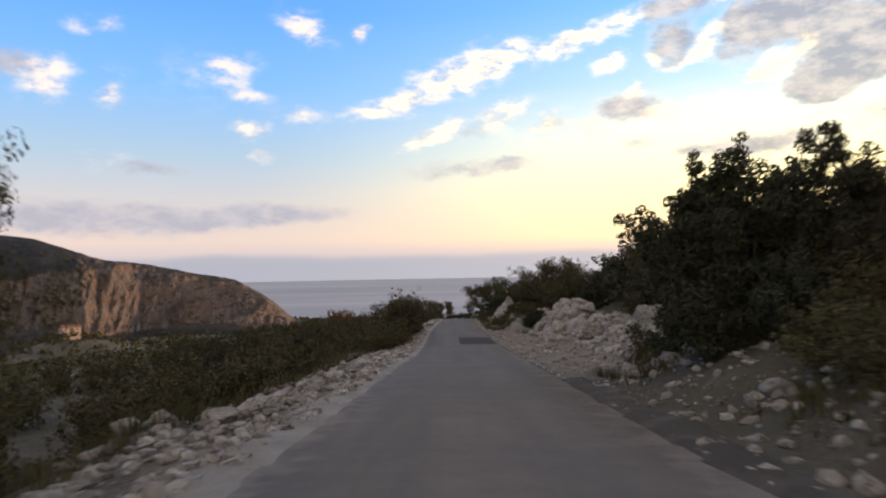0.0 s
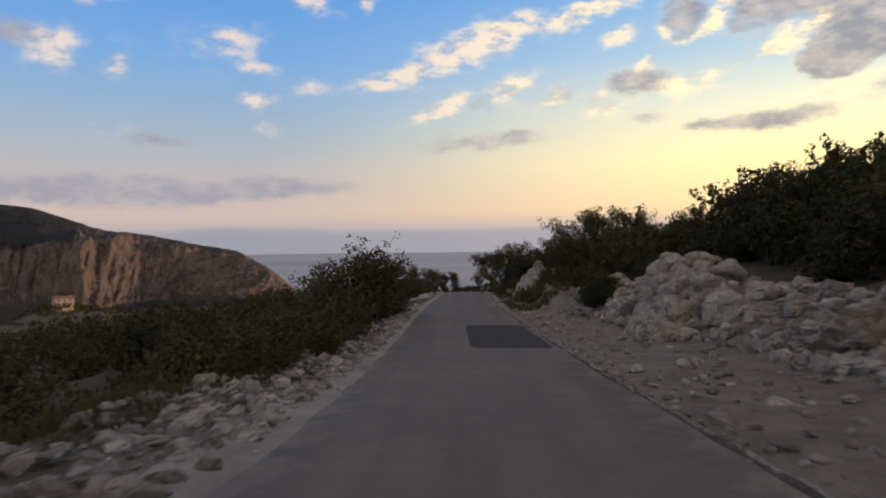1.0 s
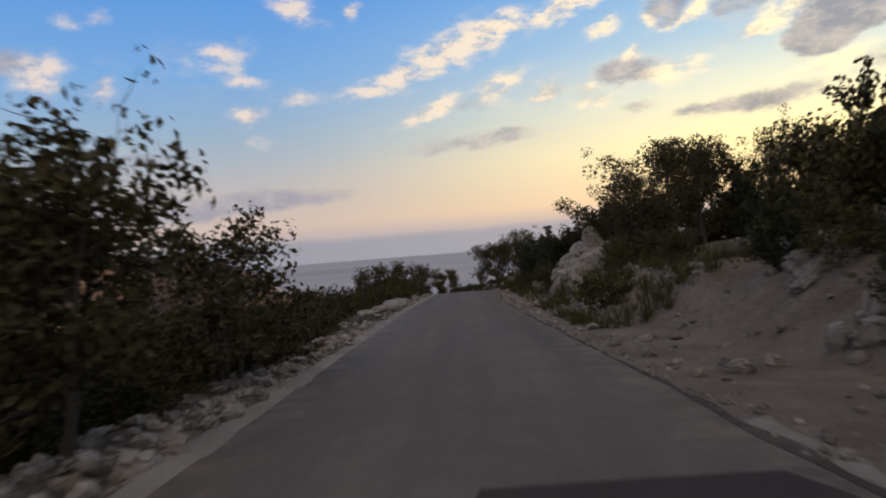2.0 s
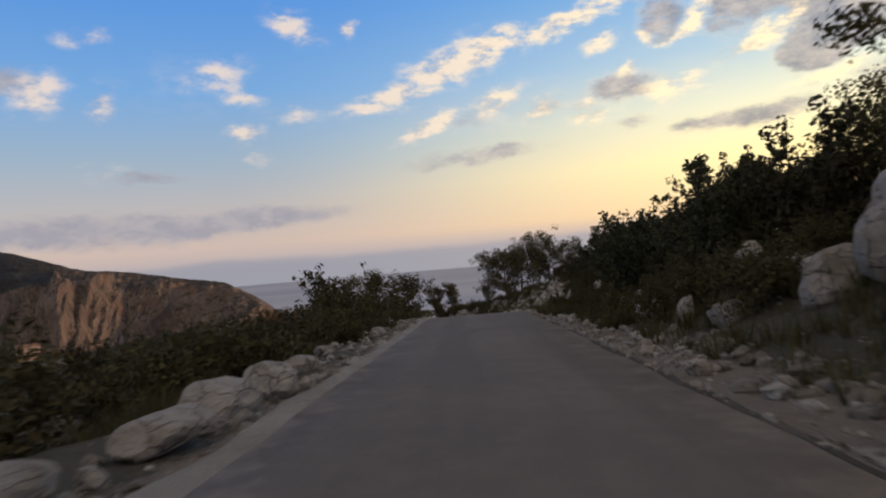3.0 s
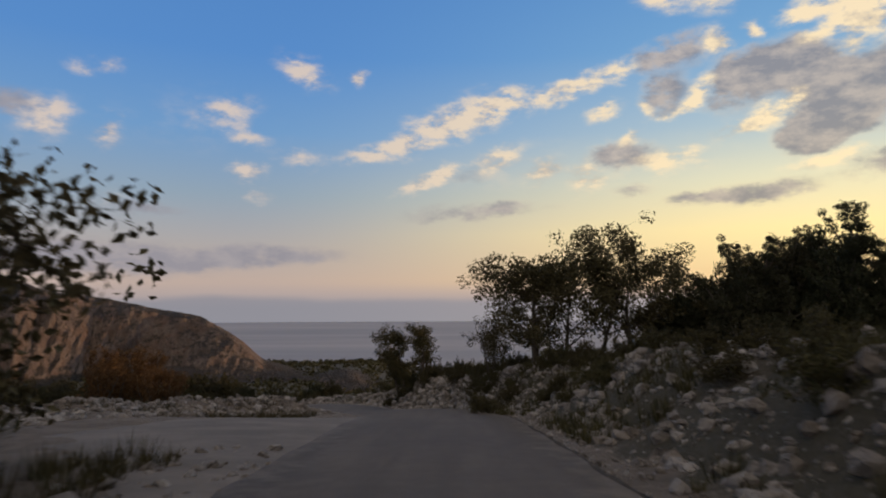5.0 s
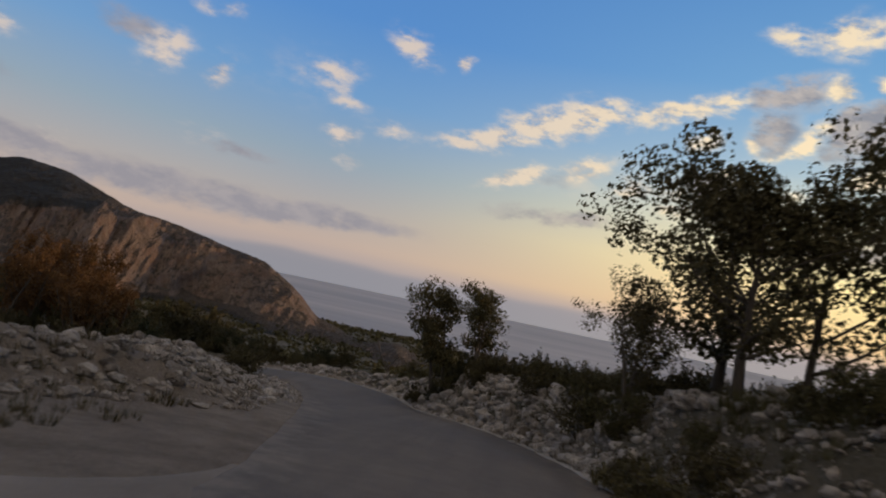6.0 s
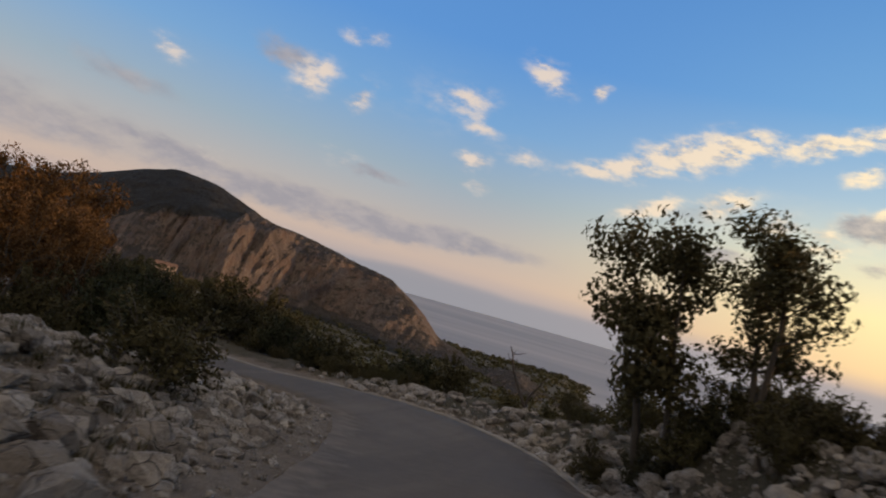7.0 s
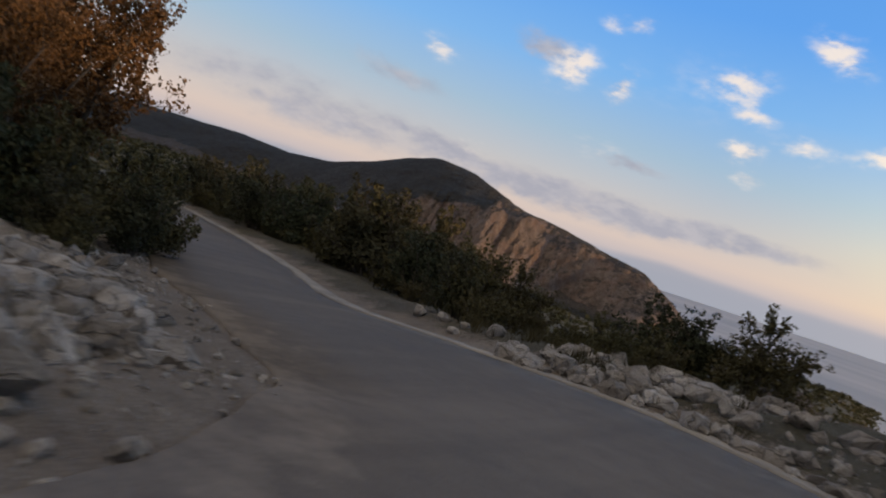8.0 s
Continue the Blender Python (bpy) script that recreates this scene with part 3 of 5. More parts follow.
def strip(name, mat, s0, s1, left, right, lift, label, category, step=0.4, wob=0.0, seed=0, thick=0.0, drape=False):
    """A ribbon along the road between two offsets from the centre, which may vary with s; drape: it lies on the ground."""
    ss = np.arange(s0, s1 + 1e-6, step)
    rows = []
    for s in ss:
        c, t, w = along(s)
        a, b = left(s, w) + wob * waver(s, seed), right(s, w) + wob * waver(s, seed + 9)
        row = []
        for u in (0, 0.25, 0.5, 0.75, 1):
            d = a + (b - a) * u
            row.append((c.x + t.y * d, c.y - t.x * d, c.z + lift + 0.02 * (1 - (d / w) ** 2)))
        if thick:
            row = [(row[0][0], row[0][1], row[0][2] - thick)] + row + [(row[-1][0], row[-1][1], row[-1][2] - thick)]
        rows.append(row)
    n = len(rows[0])
    V = np.array(rows).reshape(-1, 3)
    if drape:
        V[:, 2] = heights(V[:, 0], V[:, 1]) + np.tile([-0.03, 0.6 * lift, lift, lift, lift], len(rows))
    ob = mesh_object(name, V, [list(reversed(f)) for f in grid_faces(len(rows), n)], mat)
    across = np.array([1.0, 0.5, 0.0, 0.5, 1.0])
    across = np.r_[1.0, across, 1.0] if thick else across
    ob.data.attributes.new("margin", "FLOAT", "POINT").data.foreach_set("value", np.tile(across, len(rows)))
    return tagged(ob, label, category, kind="structure")


build_ground()
strip("road", ASPHALT, -29, 245, lambda s, w: -w, lambda s, w: w, 0.0, "narrow worn grey asphalt mountain road", "road", wob=0.04, thick=0.12)
strip("apron", APRON, 111, 134, lambda s, w: -w - 5.6 * smooth(110, 121, s) * (1 - smooth(125, 134, s)), lambda s, w: -w + 0.2, 0.035,
      "paler worn tarmac of the lay-by", "pavement", wob=0.12, seed=2, drape=True)



def sea_sheet():
    n, rings = 96, [200, 900, 2200, 4700]
    verts = [(0, 90, -88)] + [(r * math.sin(2 * math.pi * i / n), 90 + r * math.cos(2 * math.pi * i / n), -88) for r in rings for i in range(n)]
    faces = [[0, 1 + (i + 1) % n, 1 + i] for i in range(n)]
    for r, i in product(range(len(rings) - 1), range(n)):
        a, b = 1 + r * n + i, 1 + r * n + (i + 1) % n
        faces.append([a, b, b + n, a + n])
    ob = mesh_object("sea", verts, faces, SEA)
    return tagged(ob, "calm hazy grey sea under the sunset", "sea", kind="structure")


sea_sheet()


# ------------------------------------------------------------------ the mountain
RIDGE_AZ = [2, 6, 8, 10.5, 14.3, 15.6, 17, 19, 22, 25, 28.5, 30.7, 33, 36, 38.5, 41, 44, 48, 52, 56, 62, 75]
RIDGE_EL = [-5.6, -5.2, -4.5, -4.9, -3.8, -2.6, -1.65, -0.45, 0.15, 0.8, 1.2, 2.0, 2.8, 3.1, 2.5, 1.5, 0.55, 0.2, 0.5, 0.4, 0.3, 0.2]
RIDGE_R = [820, 830, 840, 880, 960, 980, 1000, 1030, 1060, 1080, 1100, 1130, 1180, 1250, 1300, 1350, 1450, 1700, 1900, 2000, 2000, 2000]
CLIFF_AZ = [2, 9, 14, 17, 28, 32, 37, 42, 50, 75]
CLIFF_TOP = [0.9, 0.9, 0.97, 0.95, 0.92, 0.66, 0.48, 0.30, 0.2, 0.2]      # share of the height that is cliff


def build_mountain():
    az = np.linspace(2, 75, 640)
    v = np.concatenate([np.linspace(0, 1, 150), np.linspace(1.03, 1.6, 12)])
    A, V = np.meshgrid(az, v, indexing="ij")
    el, R = np.interp(az, RIDGE_AZ, RIDGE_EL), np.interp(az, RIDGE_AZ, RIDGE_R)
    R = np.convolve(np.pad(R, 10, mode="edge"), np.ones(21) / 21, "valid")
    el = np.convolve(np.pad(el, 3, mode="edge"), np.ones(7) / 7, "valid")
    el = el + 0.16 * hash_noise(az, az * 0, 1.5, 33, 3) * smooth(15, 17, az) * (1 - smooth(30, 32, az))
    top = -7 + R * np.tan(np.radians(el))
    foot = np.interp(az, [2, 12, 20, 75], [-92, -92, -88, -80])
    C = np.interp(az, CLIFF_AZ, CLIFF_TOP)[:, None]
    # profile: apron of scree, steep cliff, gentler crown, back slope
    T = np.maximum(C, 0.3)
    h = np.where(V < 0.35, 0.26 * V / 0.35, 0)
    h = np.where((V >= 0.35) & (V < 0.62), 0.26 + (T - 0.26) * ((V - 0.35) / 0.27), h)
    h = np.where((V >= 0.62) & (V <= 1), T + (1 - T) * np.sin((V - 0.62).clip(0) / 0.38 * np.pi / 2), h)
    h = np.where(V > 1, 1 - 1.2 * (V - 1).clip(0) ** 1.2, h)
    crown = np.interp(az, [2, 26, 33, 40, 75], [90, 90, 260, 420, 420])[:, None]
    depth = np.where(V > 0.62, (1 - V) / 0.38 * crown, crown + (0.62 - V) / 0.62 * 200)
    # slanting buttresses and gullies
    u = np.radians(A) * R[:, None]
    zz = (top - foot)[:, None] * h
    face = smooth(0.12, 0.40, V) * (1 - smooth(0.80, 1.0, V)) * (0.3 + 0.7 * smooth(0.2, 0.6, C))
    warp = 26 * hash_noise(u, zz, 55.0, 31, 3)
    rib = hash_noise(u + 0.5 * zz + warp, zz * 0.4, 72.0, 11, 4)
    rib2 = hash_noise(u + 0.3 * zz + 0.5 * warp, zz * 0.5, 20.0, 15, 3)
    crag = hash_noise(u + 0.3 * zz, zz * 0.7, 9.0, 18, 3)
    out = (np.abs(rib) * -75 + 16 + rib2 * 13 + crag * 8) * (0.5 + 0.7 * smooth(21, 28, A)) * face * (1 - smooth(29.5, 32, A) * smooth(0.60, 0.68, V))
    peak = np.clip(1 - np.abs(A - 30.4) / np.maximum(4.6 * (0.80 - V), 0.05), 0, 1) * smooth(0.18, 0.32, V)
    rr = R[:, None] - depth + out - 34 * peak * (V < 0.8)
    X, Y = -np.sin(np.radians(A)) * rr, np.cos(np.radians(A)) * rr + 60
    Z = foot[:, None] + zz
    Z += hash_noise(X, Y, 90.0, 12, 5) * 10 * smooth(0.05, 0.5, V) * (1 - 0.8 * smooth(0.7, 1.0, V))
    Z += hash_noise(X, Y, 14.0, 13, 3) * 3.2 * face
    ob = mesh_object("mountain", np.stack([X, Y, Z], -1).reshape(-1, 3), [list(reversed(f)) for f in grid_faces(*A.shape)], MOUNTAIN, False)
    growth = np.maximum(smooth(29, 31.5, A + hash_noise(u, zz, 30.0, 21) * 2.5) * smooth(0.58, 0.64, V + hash_noise(u, zz, 24.0, 22) * 0.05), 1 - smooth(0.16, 0.34, V))
    ob.data.attributes.new("growth", "FLOAT", "POINT").data.foreach_set("value", growth.ravel())
    return tagged(ob, "rugged limestone mountain with sunlit cliffs over the sea", "mountain", kind="structure")


build_mountain()

# ------------------------------------------------------------------ helpers for things


def part(name, data, parent, label="", m=None):
    ob = new(name, data)
    ob.parent = parent
    if m is not None:
        ob.matrix_basis = m
    return tagged(ob, label) if label else ob


def to_mesh(name, verts, faces, mat, smooth_shade=False):
    me = bpy.data.meshes.new(name)
    verts = np.asarray(verts, dtype=np.float32)
    me.from_pydata(verts.tolist(), [], faces if isinstance(faces, list) else faces.tolist())
    me.materials.append(mat)
    if smooth_shade:
        me.polygons.foreach_set("use_smooth", [True] * len(me.polygons))
    me.update()
    return me


def tubes(paths, sides=6):
    """Verts and faces of tapered tubes; each path is a list of (point, radius)."""
    verts, faces = [], []
    for path in paths:
        base = len(verts)
        for i, (p, r) in enumerate(path):
            a = path[max(i - 1, 0)][0]
            b = path[min(i + 1, len(path) - 1)][0]
            axis = (b - a).normalized() if (b - a).length > 1e-6 else Vector((0, 0, 1))
            u = axis.cross(Vector((0.31, 0.95, 0.05))).normalized()
            v = axis.cross(u)
            for k in range(sides):
                g = 2 * math.pi * k / sides
                verts.append(p + (u * math.cos(g) + v * math.sin(g)) * r)
        for i, k in product(range(len(path) - 1), range(sides)):
            a, b = base + i * sides + k, base + i * sides + (k + 1) % sides
            faces.append([a, b, b + sides, a + sides])
        faces.append([base + (len(path) - 1) * sides + k for k in range(sides)])
    return verts, faces


def leaves(rng, centres, normals, size, slim=0.55, jitter=0.5):
    """Folded leaf blades, one at each centre, facing about along its normal."""
    n = len(centres)
    size = (size * rng.uniform(0.6, 1.35, n))[:, None]
    nrm = normals + rng.normal(0, jitter, (n, 3))
    nrm /= np.linalg.norm(nrm, axis=1)[:, None] + 1e-9
    u = np.cross(nrm, rng.normal(0, 1, (n, 3)))
    u /= np.linalg.norm(u, axis=1)[:, None] + 1e-9
    v = np.cross(nrm, u)
    tip, tail = centres + u * size, centres - u * size * 0.8
    a, b = centres + v * size * slim + nrm * size * 0.18, centres - v * size * slim + nrm * size * 0.18
    verts = np.stack([tail, a, tip, b], 1).reshape(-1, 3)
    i = np.arange(n)[:, None] * 4
    return verts, np.concatenate([i + [0, 1, 2], i + [0, 2, 3]], 1).reshape(-1, 3)


def on_balls(rng, balls, n):
    """Points on and in the outer shells of balls (x, y, z, r), with outward normals; more on the larger ones."""
    balls = np.array(balls, float)
    w = balls[:, 3] ** 2
    pick = rng.choice(len(balls), n, p=w / w.sum())
    dirs = rng.normal(0, 1, (n, 3))
    dirs /= np.linalg.norm(dirs, axis=1)[:, None]
    r = balls[pick, 3] * rng.uniform(0.25, 1.0, n) ** 0.45 * rng.uniform(0.85, 1.2, n)
    return balls[pick, :3] + dirs * r[:, None] * [1, 1, 0.85], dirs


def limb(rnd, start, heading, length, radius, bends=5, droop=0.0, wander=0.22):
    p, h, path = Vector(start), Vector(heading).normalized(), []
    for i in range(bends + 1):
        f = i / bends
        path.append((p.copy(), radius * (1 - 0.78 * f)))
        h = (h + Vector((rnd.uniform(-1, 1), rnd.uniform(-1, 1), rnd.uniform(-0.6, 0.8) - droop)) * wander).normalized()
        p = p + h * (length / bends)
    return path


def make_tree(name, seed, tall, wide, leaf_mat, leaf_n, leaf_size, stems=1, gaps=0.0, crown_from=0.3, tuft=0.42, label="", category="tree", rise=1.0):
    """An oak-like tree: bent trunk, limbs, twigs, and leaf tufts round the twig ends."""
    rnd, rng = random.Random(seed), np.random.default_rng(seed)
    paths, balls = [], []
    for k in range(stems):
        a = rnd.uniform(0, 6.28)
        off = Vector((math.cos(a), math.sin(a), 0)) * (0.12 * wide * (stems > 1))
        lean = Vector((math.cos(a) * 0.22, math.sin(a) * 0.22, 1)) if stems > 1 else Vector((rnd.uniform(-0.12, 0.12), rnd.uniform(-0.12, 0.12), 1))
        trunk = limb(rnd, off - Vector((0, 0, 0.3)), lean, tall * 0.82, tall * (0.030 if stems == 1 else 0.022), 7, 0, 0.12)
        paths.append(trunk)
        for i in range(2, 8):
            p, r = trunk[min(i, len(trunk) - 1)]
            if p.z < tall * crown_from * 0.8:
                continue
            for _ in range(2 if stems == 1 else 1 + (i % 2)):
                g = rnd.uniform(0, 6.28)
                reach = wide * 0.5 * rnd.uniform(0.55, 1.05) * (1.0 - 0.45 * max(0, p.z / tall - 0.55))
                b = limb(rnd, p, (math.cos(g), math.sin(g), rise * rnd.uniform(0.25, 0.9)), reach, max(r * 0.5, 0.012), 5, 0, 0.25)
                paths.append(b)
                for q, qr in b[2:]:
                    balls.append((*q, tuft * rnd.uniform(0.6, 1.15)))
                    for _ in range(1):
                        g2 = rnd.uniform(0, 6.28)
                        t = limb(rnd, q, (math.cos(g2), math.sin(g2), rise * rnd.uniform(-0.1, 0.9)), reach * rnd.uniform(0.25, 0.5), max(qr * 0.5, 0.006), 3, 0, 0.3)
                        paths.append(t)
                        balls.append((*t[-1][0], tuft * rnd.uniform(0.55, 1.1)))
        balls.append((*trunk[-1][0], tuft))
    balls = [b for b in balls if b[2] > tall * crown_from * 0.55 and rnd.random() > gaps]
    pts, nr = on_balls(rng, balls, leaf_n)
    thing = new(name)
    v, f = tubes(paths)
    part("trunk", to_mesh("trunk", [tuple(p) for p in v], f, BARK, True), thing, "dark forked trunk with bare limbs")
    v, f = leaves(rng, pts, nr, leaf_size)
    part("crown", to_mesh("crown", v, f, leaf_mat), thing)
    return tagged(thing, label, category)


def make_shrub(name, seed, tall, wide, leaf_mat, leaf_n, leaf_size, pointed=0.0, slim=0.5, label="", category="shrub", twigs=9):
    """A dense shrub: many stems from the ground and a lumpy mass of leaf tufts with sprays that stick out."""
    rnd, rng = random.Random(seed), np.random.default_rng(seed)
    balls, paths, sprays = [], [], []
    for i in range(26):
        g, q = rnd.uniform(0, 6.28), rnd.uniform(0, 1) ** 0.6
        up = rnd.uniform(0.12, 0.92)
        reach = 0.5 * wide * q * (1 - pointed * up) * math.sqrt(max(0.05, 1 - (up * 0.9) ** 2))
        r = 0.19 * wide * rnd.uniform(0.6, 1.15) * (1 - 0.5 * pointed * up)
        balls.append((math.cos(g) * reach, math.sin(g) * reach, tall * up * rnd.uniform(0.85, 1.0), max(r, 0.1)))
    carriers = rnd.sample(balls, min(len(balls), twigs + 5))
    for b in carriers:
        paths.append(limb(rnd, (b[0] * 0.15, b[1] * 0.15, -0.15), (b[0], b[1], b[2] + 0.3), Vector(b[:3]).length * 0.95, 0.018 * tall, 4, 0, 0.15))
    for i in range(34):
        b = rnd.choice(carriers)
        out = Vector((b[0], b[1], b[2] * 0.6)).normalized()
        h = (out + Vector((rnd.uniform(-0.5, 0.5), rnd.uniform(-0.5, 0.5), rnd.uniform(0.2, 1.0)))).normalized()
        ln = wide * rnd.uniform(0.14, 0.30)
        t = limb(rnd, Vector(b[:3]), h, ln + b[3], 0.010 * tall + 0.004, 4, 0, 0.2)
        paths.append(t)
        for p, _ in t[2:]:
            sprays.append((*p, 0.055 * wide * rnd.uniform(0.7, 1.3)))
    n2 = int(leaf_n * 0.3)
    p1, d1 = on_balls(rng, balls, leaf_n - n2)
    p2, d2 = on_balls(rng, sprays, n2)
    thing = new(name)
    v, f = tubes(paths, 5)
    part("woody_base", to_mesh("woody_base", [tuple(p) for p in v], f, BARK, True), thing)
    pts = np.concatenate([p1, p2])
    pts[:, 2] = np.maximum(pts[:, 2], -0.05)
    v, f = leaves(rng, pts, np.concatenate([d1, d2]), leaf_size, slim)
    part("foliage", to_mesh("foliage", v, f, leaf_mat), thing)
    return tagged(thing, label, category)


def put(kinds, rnd, place, scale, group=""):
    """One more copy of one of the kinds, turned at random, on the ground at place."""
    src = rnd.choice(kinds)
    s = scale * rnd.uniform(0.94, 1.06)
    ob = copy_thing(src, Matrix.Translation(place) @ Matrix.Rotation(rnd.uniform(0, 6.28), 4, "Z"))
    ob.scale = (s * rnd.uniform(0.92, 1.12), s * rnd.uniform(0.92, 1.12), s)
    if group:
        ob["group"] = group
    return ob


def drop_source(kinds):
    """Takes the first builds away once all copies stand."""
    for src in kinds:
        for o in (*src.children_recursive, src):
            bpy.data.objects.remove(o)


# ------------------------------------------------------------------ stones


def stone_data(name, seed, detail=2, flat=0.75, cuts=9, bumpy=0.16):
    """An angular weathered block: a ball cut by planes and roughened."""
    rnd = random.Random(seed)
    bm = bmesh.new()
    bmesh.ops.create_icosphere(bm, subdivisions=detail, radius=1.0)
    planes = []
    for _ in range(cuts):
        n = Vector((rnd.gauss(0, 1), rnd.gauss(0, 1), rnd.gauss(0, 1))).normalized()
        planes.append((n, rnd.uniform(0.55, 0.9)))
    off = Vector((seed * 3.1, seed * 1.7, seed * 0.9))
    for v in bm.verts:
        d = v.co.normalized()
        r = 1.0
        for n, c in planes:
            k = d.dot(n)
            if k > 0.05:
                r = min(r, c / k)
        r *= 1 + bumpy * noise.fractal(d * 1.7 + off, 0.8, 2.0, 4)
        if detail > 3:
            r *= 1 - 0.30 * abs(noise.noise(d * 2.6 + off)) - 0.13 * abs(noise.noise(d * 6.5 - off)) - 0.06 * abs(noise.noise(d * 15 + off)) + 0.2
        v.co = Vector((d.x * r, d.y * r, d.z * r * flat))
    me = bpy.data.meshes.new(name)
    bm.to_mesh(me)
    bm.free()
    me.materials.append(ROCK)
    me.polygons.foreach_set("use_smooth", [False] * len(me.polygons))
    return me


STONES = [stone_data("rock", 20 + i, 3, 0.62 + 0.07 * (i % 4)) for i in range(8)]
BOULDERS = [stone_data("boulder", 50 + i, 5, 0.8 + 0.12 * (i % 3), 18, 0.22) for i in range(5)]


def lay_rock(rnd, place, size, big=False, group="", label=""):
    ob = new("boulder" if big else "rock", rnd.choice(BOULDERS if big else STONES))
    sx, sy, sz = (size * rnd.uniform(0.8, 1.3) for _ in range(3))
    ob.matrix_basis = (Matrix.Translation(Vector(place) + Vector((0, 0, sz * 0.25))) @ Matrix.Rotation(rnd.uniform(0, 6.28), 4, "Z")
                       @ Matrix.Rotation(rnd.uniform(-0.35, 0.35), 4, "X") @ Matrix.Diagonal((sx, sy, sz, 1)))
    return tagged(ob, label or ("pale grey limestone boulder on the stony bank" if big else "pale grey limestone rock beside the road"), "rock", group)


def rubble(name, seed, n, s0, s1, d_of, size, label):
    """Loose small stones strewn along the road as one thing."""
    rng = np.random.default_rng(seed)
    s = rng.uniform(s0, s1, n)
    cx = np.interp(s, ARC, LINE[:, 0])
    cy = np.interp(s, ARC, LINE[:, 1])
    tx, ty = np.interp(s, ARC, TAN[:, 0]), np.interp(s, ARC, TAN[:, 1])
    w = np.interp(s, ARC, LINE[:, 3])
    d = d_of(rng, s, w)
    x, y = cx + ty * d, cy - tx * d
    z = heights(x, y)
    ball = bmesh.new()
    bmesh.ops.create_icosphere(ball, subdivisions=1, radius=1.0)
    base = np.array([v.co[:] for v in ball.verts])
    tri = np.array([[v.index for v in f.verts] for f in ball.faces])
    ball.free()
    sz = size[0] + (size[1] - size[0]) * rng.uniform(0, 1, n) ** 4.5
    v = base[None] * rng.uniform(0.72, 1.2, (n, 12, 1)) * rng.uniform(0.6, 1.3, (n, 1, 3)) + rng.normal(0, 0.09, (n, 12, 3))
    q = rng.normal(0, 1, (n, 3, 3))
    q = np.linalg.qr(q)[0]
    v = np.einsum("nij,nkj->nki", q, v) * sz[:, None, None] * [1, 1, 0.75]
    v += np.stack([x, y, z + 0.2 * sz], -1)[:, None]
    f = (tri[None] + (np.arange(n) * 12)[:, None, None]).reshape(-1, 3)
    ob = new(name, to_mesh(name, v.reshape(-1, 3), f, ROCK))
    return tagged(ob, label, "stones", kind="stuff")

# ------------------------------------------------------------------ trees and shrubs

OAK_LABEL = "small dark oak tree with sparse leathery leaves"
oaks = [make_tree("oak_tree", 101 + i, 4.8, 6.0, OAK, 7600, 0.072, stems=1 + i % 2, gaps=0.04, crown_from=0.18, tuft=0.5, label=OAK_LABEL) for i in range(3)]
twins = [make_tree("oak_tree", 111 + i, 5.2, 2.6, OAK, 7600, 0.072, stems=2, gaps=0.0, crown_from=0.34, tuft=0.46, label=OAK_LABEL) for i in range(2)]
tufts = [make_tree("oak_sapling", 121 + i, 3.0, 3.0, OAK, 4200, 0.062, stems=3, gaps=0.1, crown_from=0.12, tuft=0.3,
                   label="low bushy oak with open twiggy top") for i in range(3)]
junipers = [make_shrub("juniper_tree", 141 + i, 3.8, 3.6, JUNIPER, 20000, 0.085, 0.35, 0.3, "dense dark juniper with spiky sprays", "tree") for i in range(3)]
shrubs = [make_shrub("shrub", 161 + i, 2.2, 2.8, SCRUB if i % 2 else JUNIPER, 4600, 0.085, 0.1, 0.5, "dark green hillside shrub", "shrub") for i in range(4)]
lows = [make_shrub("low_shrub" if i < 2 else "thorn_bush", 181 + i, 1.0, 1.7, SCRUB, 2300, 0.055, 0.0, 0.5,
                   "low green scrub bush on the stony slope" if i < 2 else "low dark thorny bush with dry twigs", "shrub", 6) for i in range(4)]
rusts = [make_tree("autumn_tree", 201 + i, 5.4, 3.0, RUST, 7500, 0.066, stems=4, gaps=0.05, crown_from=0.05, tuft=0.27,
                   label="slender tree with rusty autumn leaves", category="tree", rise=3.0) for i in range(2)]
pines = [make_shrub("pine_tree", 221 + i, 4.4, 2.4, JUNIPER, 5000, 0.09, 0.95, 0.25, "dark pointed young pine on the ridge", "tree") for i in range(2)]
rnd = random.Random(7)


def at_xy(x, y, dz=0.0):
    return Vector((x, y, height(x, y) + dz))


def place(src, x, y, scale, turn=0.0, group="", dz=0.0, stretch=1.0, lean=0.0):
    ob = copy_thing(src, Matrix.Translation(at_xy(x, y, dz)) @ Matrix.Rotation(radians(-lean), 4, "Y") @ Matrix.Rotation(turn, 4, "Z"))
    ob.scale = (scale, scale, scale * stretch)
    if group:
        ob["group"] = group
    return ob


# right of the road: the large juniper at the start, and trees on the bank
place(junipers[0], 5.2, 13.6, 0.92, 0.4)
place(junipers[1], 7.3, 12.4, 0.78, 2.0)
place(junipers[2], 7.6, 15.8, 0.85, 4.0)
place(junipers[0], 5.9, 16.8, 0.92, 2.8)
for i in range(16):
    put(lows, rnd, beside(rnd.uniform(5, 16), rnd.uniform(3.8, 8)), rnd.uniform(0.45, 0.8), "bushes round the junipers")
place(oaks[1], -7.6, 10.0, 0.5, 1.0, stretch=1.75)
# left: shrubby oaks that stand against the sky
place(tufts[0], -4.1, 48.6, 1.05, 0.5)
place(tufts[1], -5.8, 49.6, 1.12, 2.5)
place(tufts[2], -3.7, 52.6, 0.85, 5.1)
place(tufts[2], -7.6, 114.2, 1.4, 0.2)
place(tufts[1], -5.0, 110.8, 1.1, 4.2)
place(tufts[0], -10.4, 116.5, 1.1, 3.2)
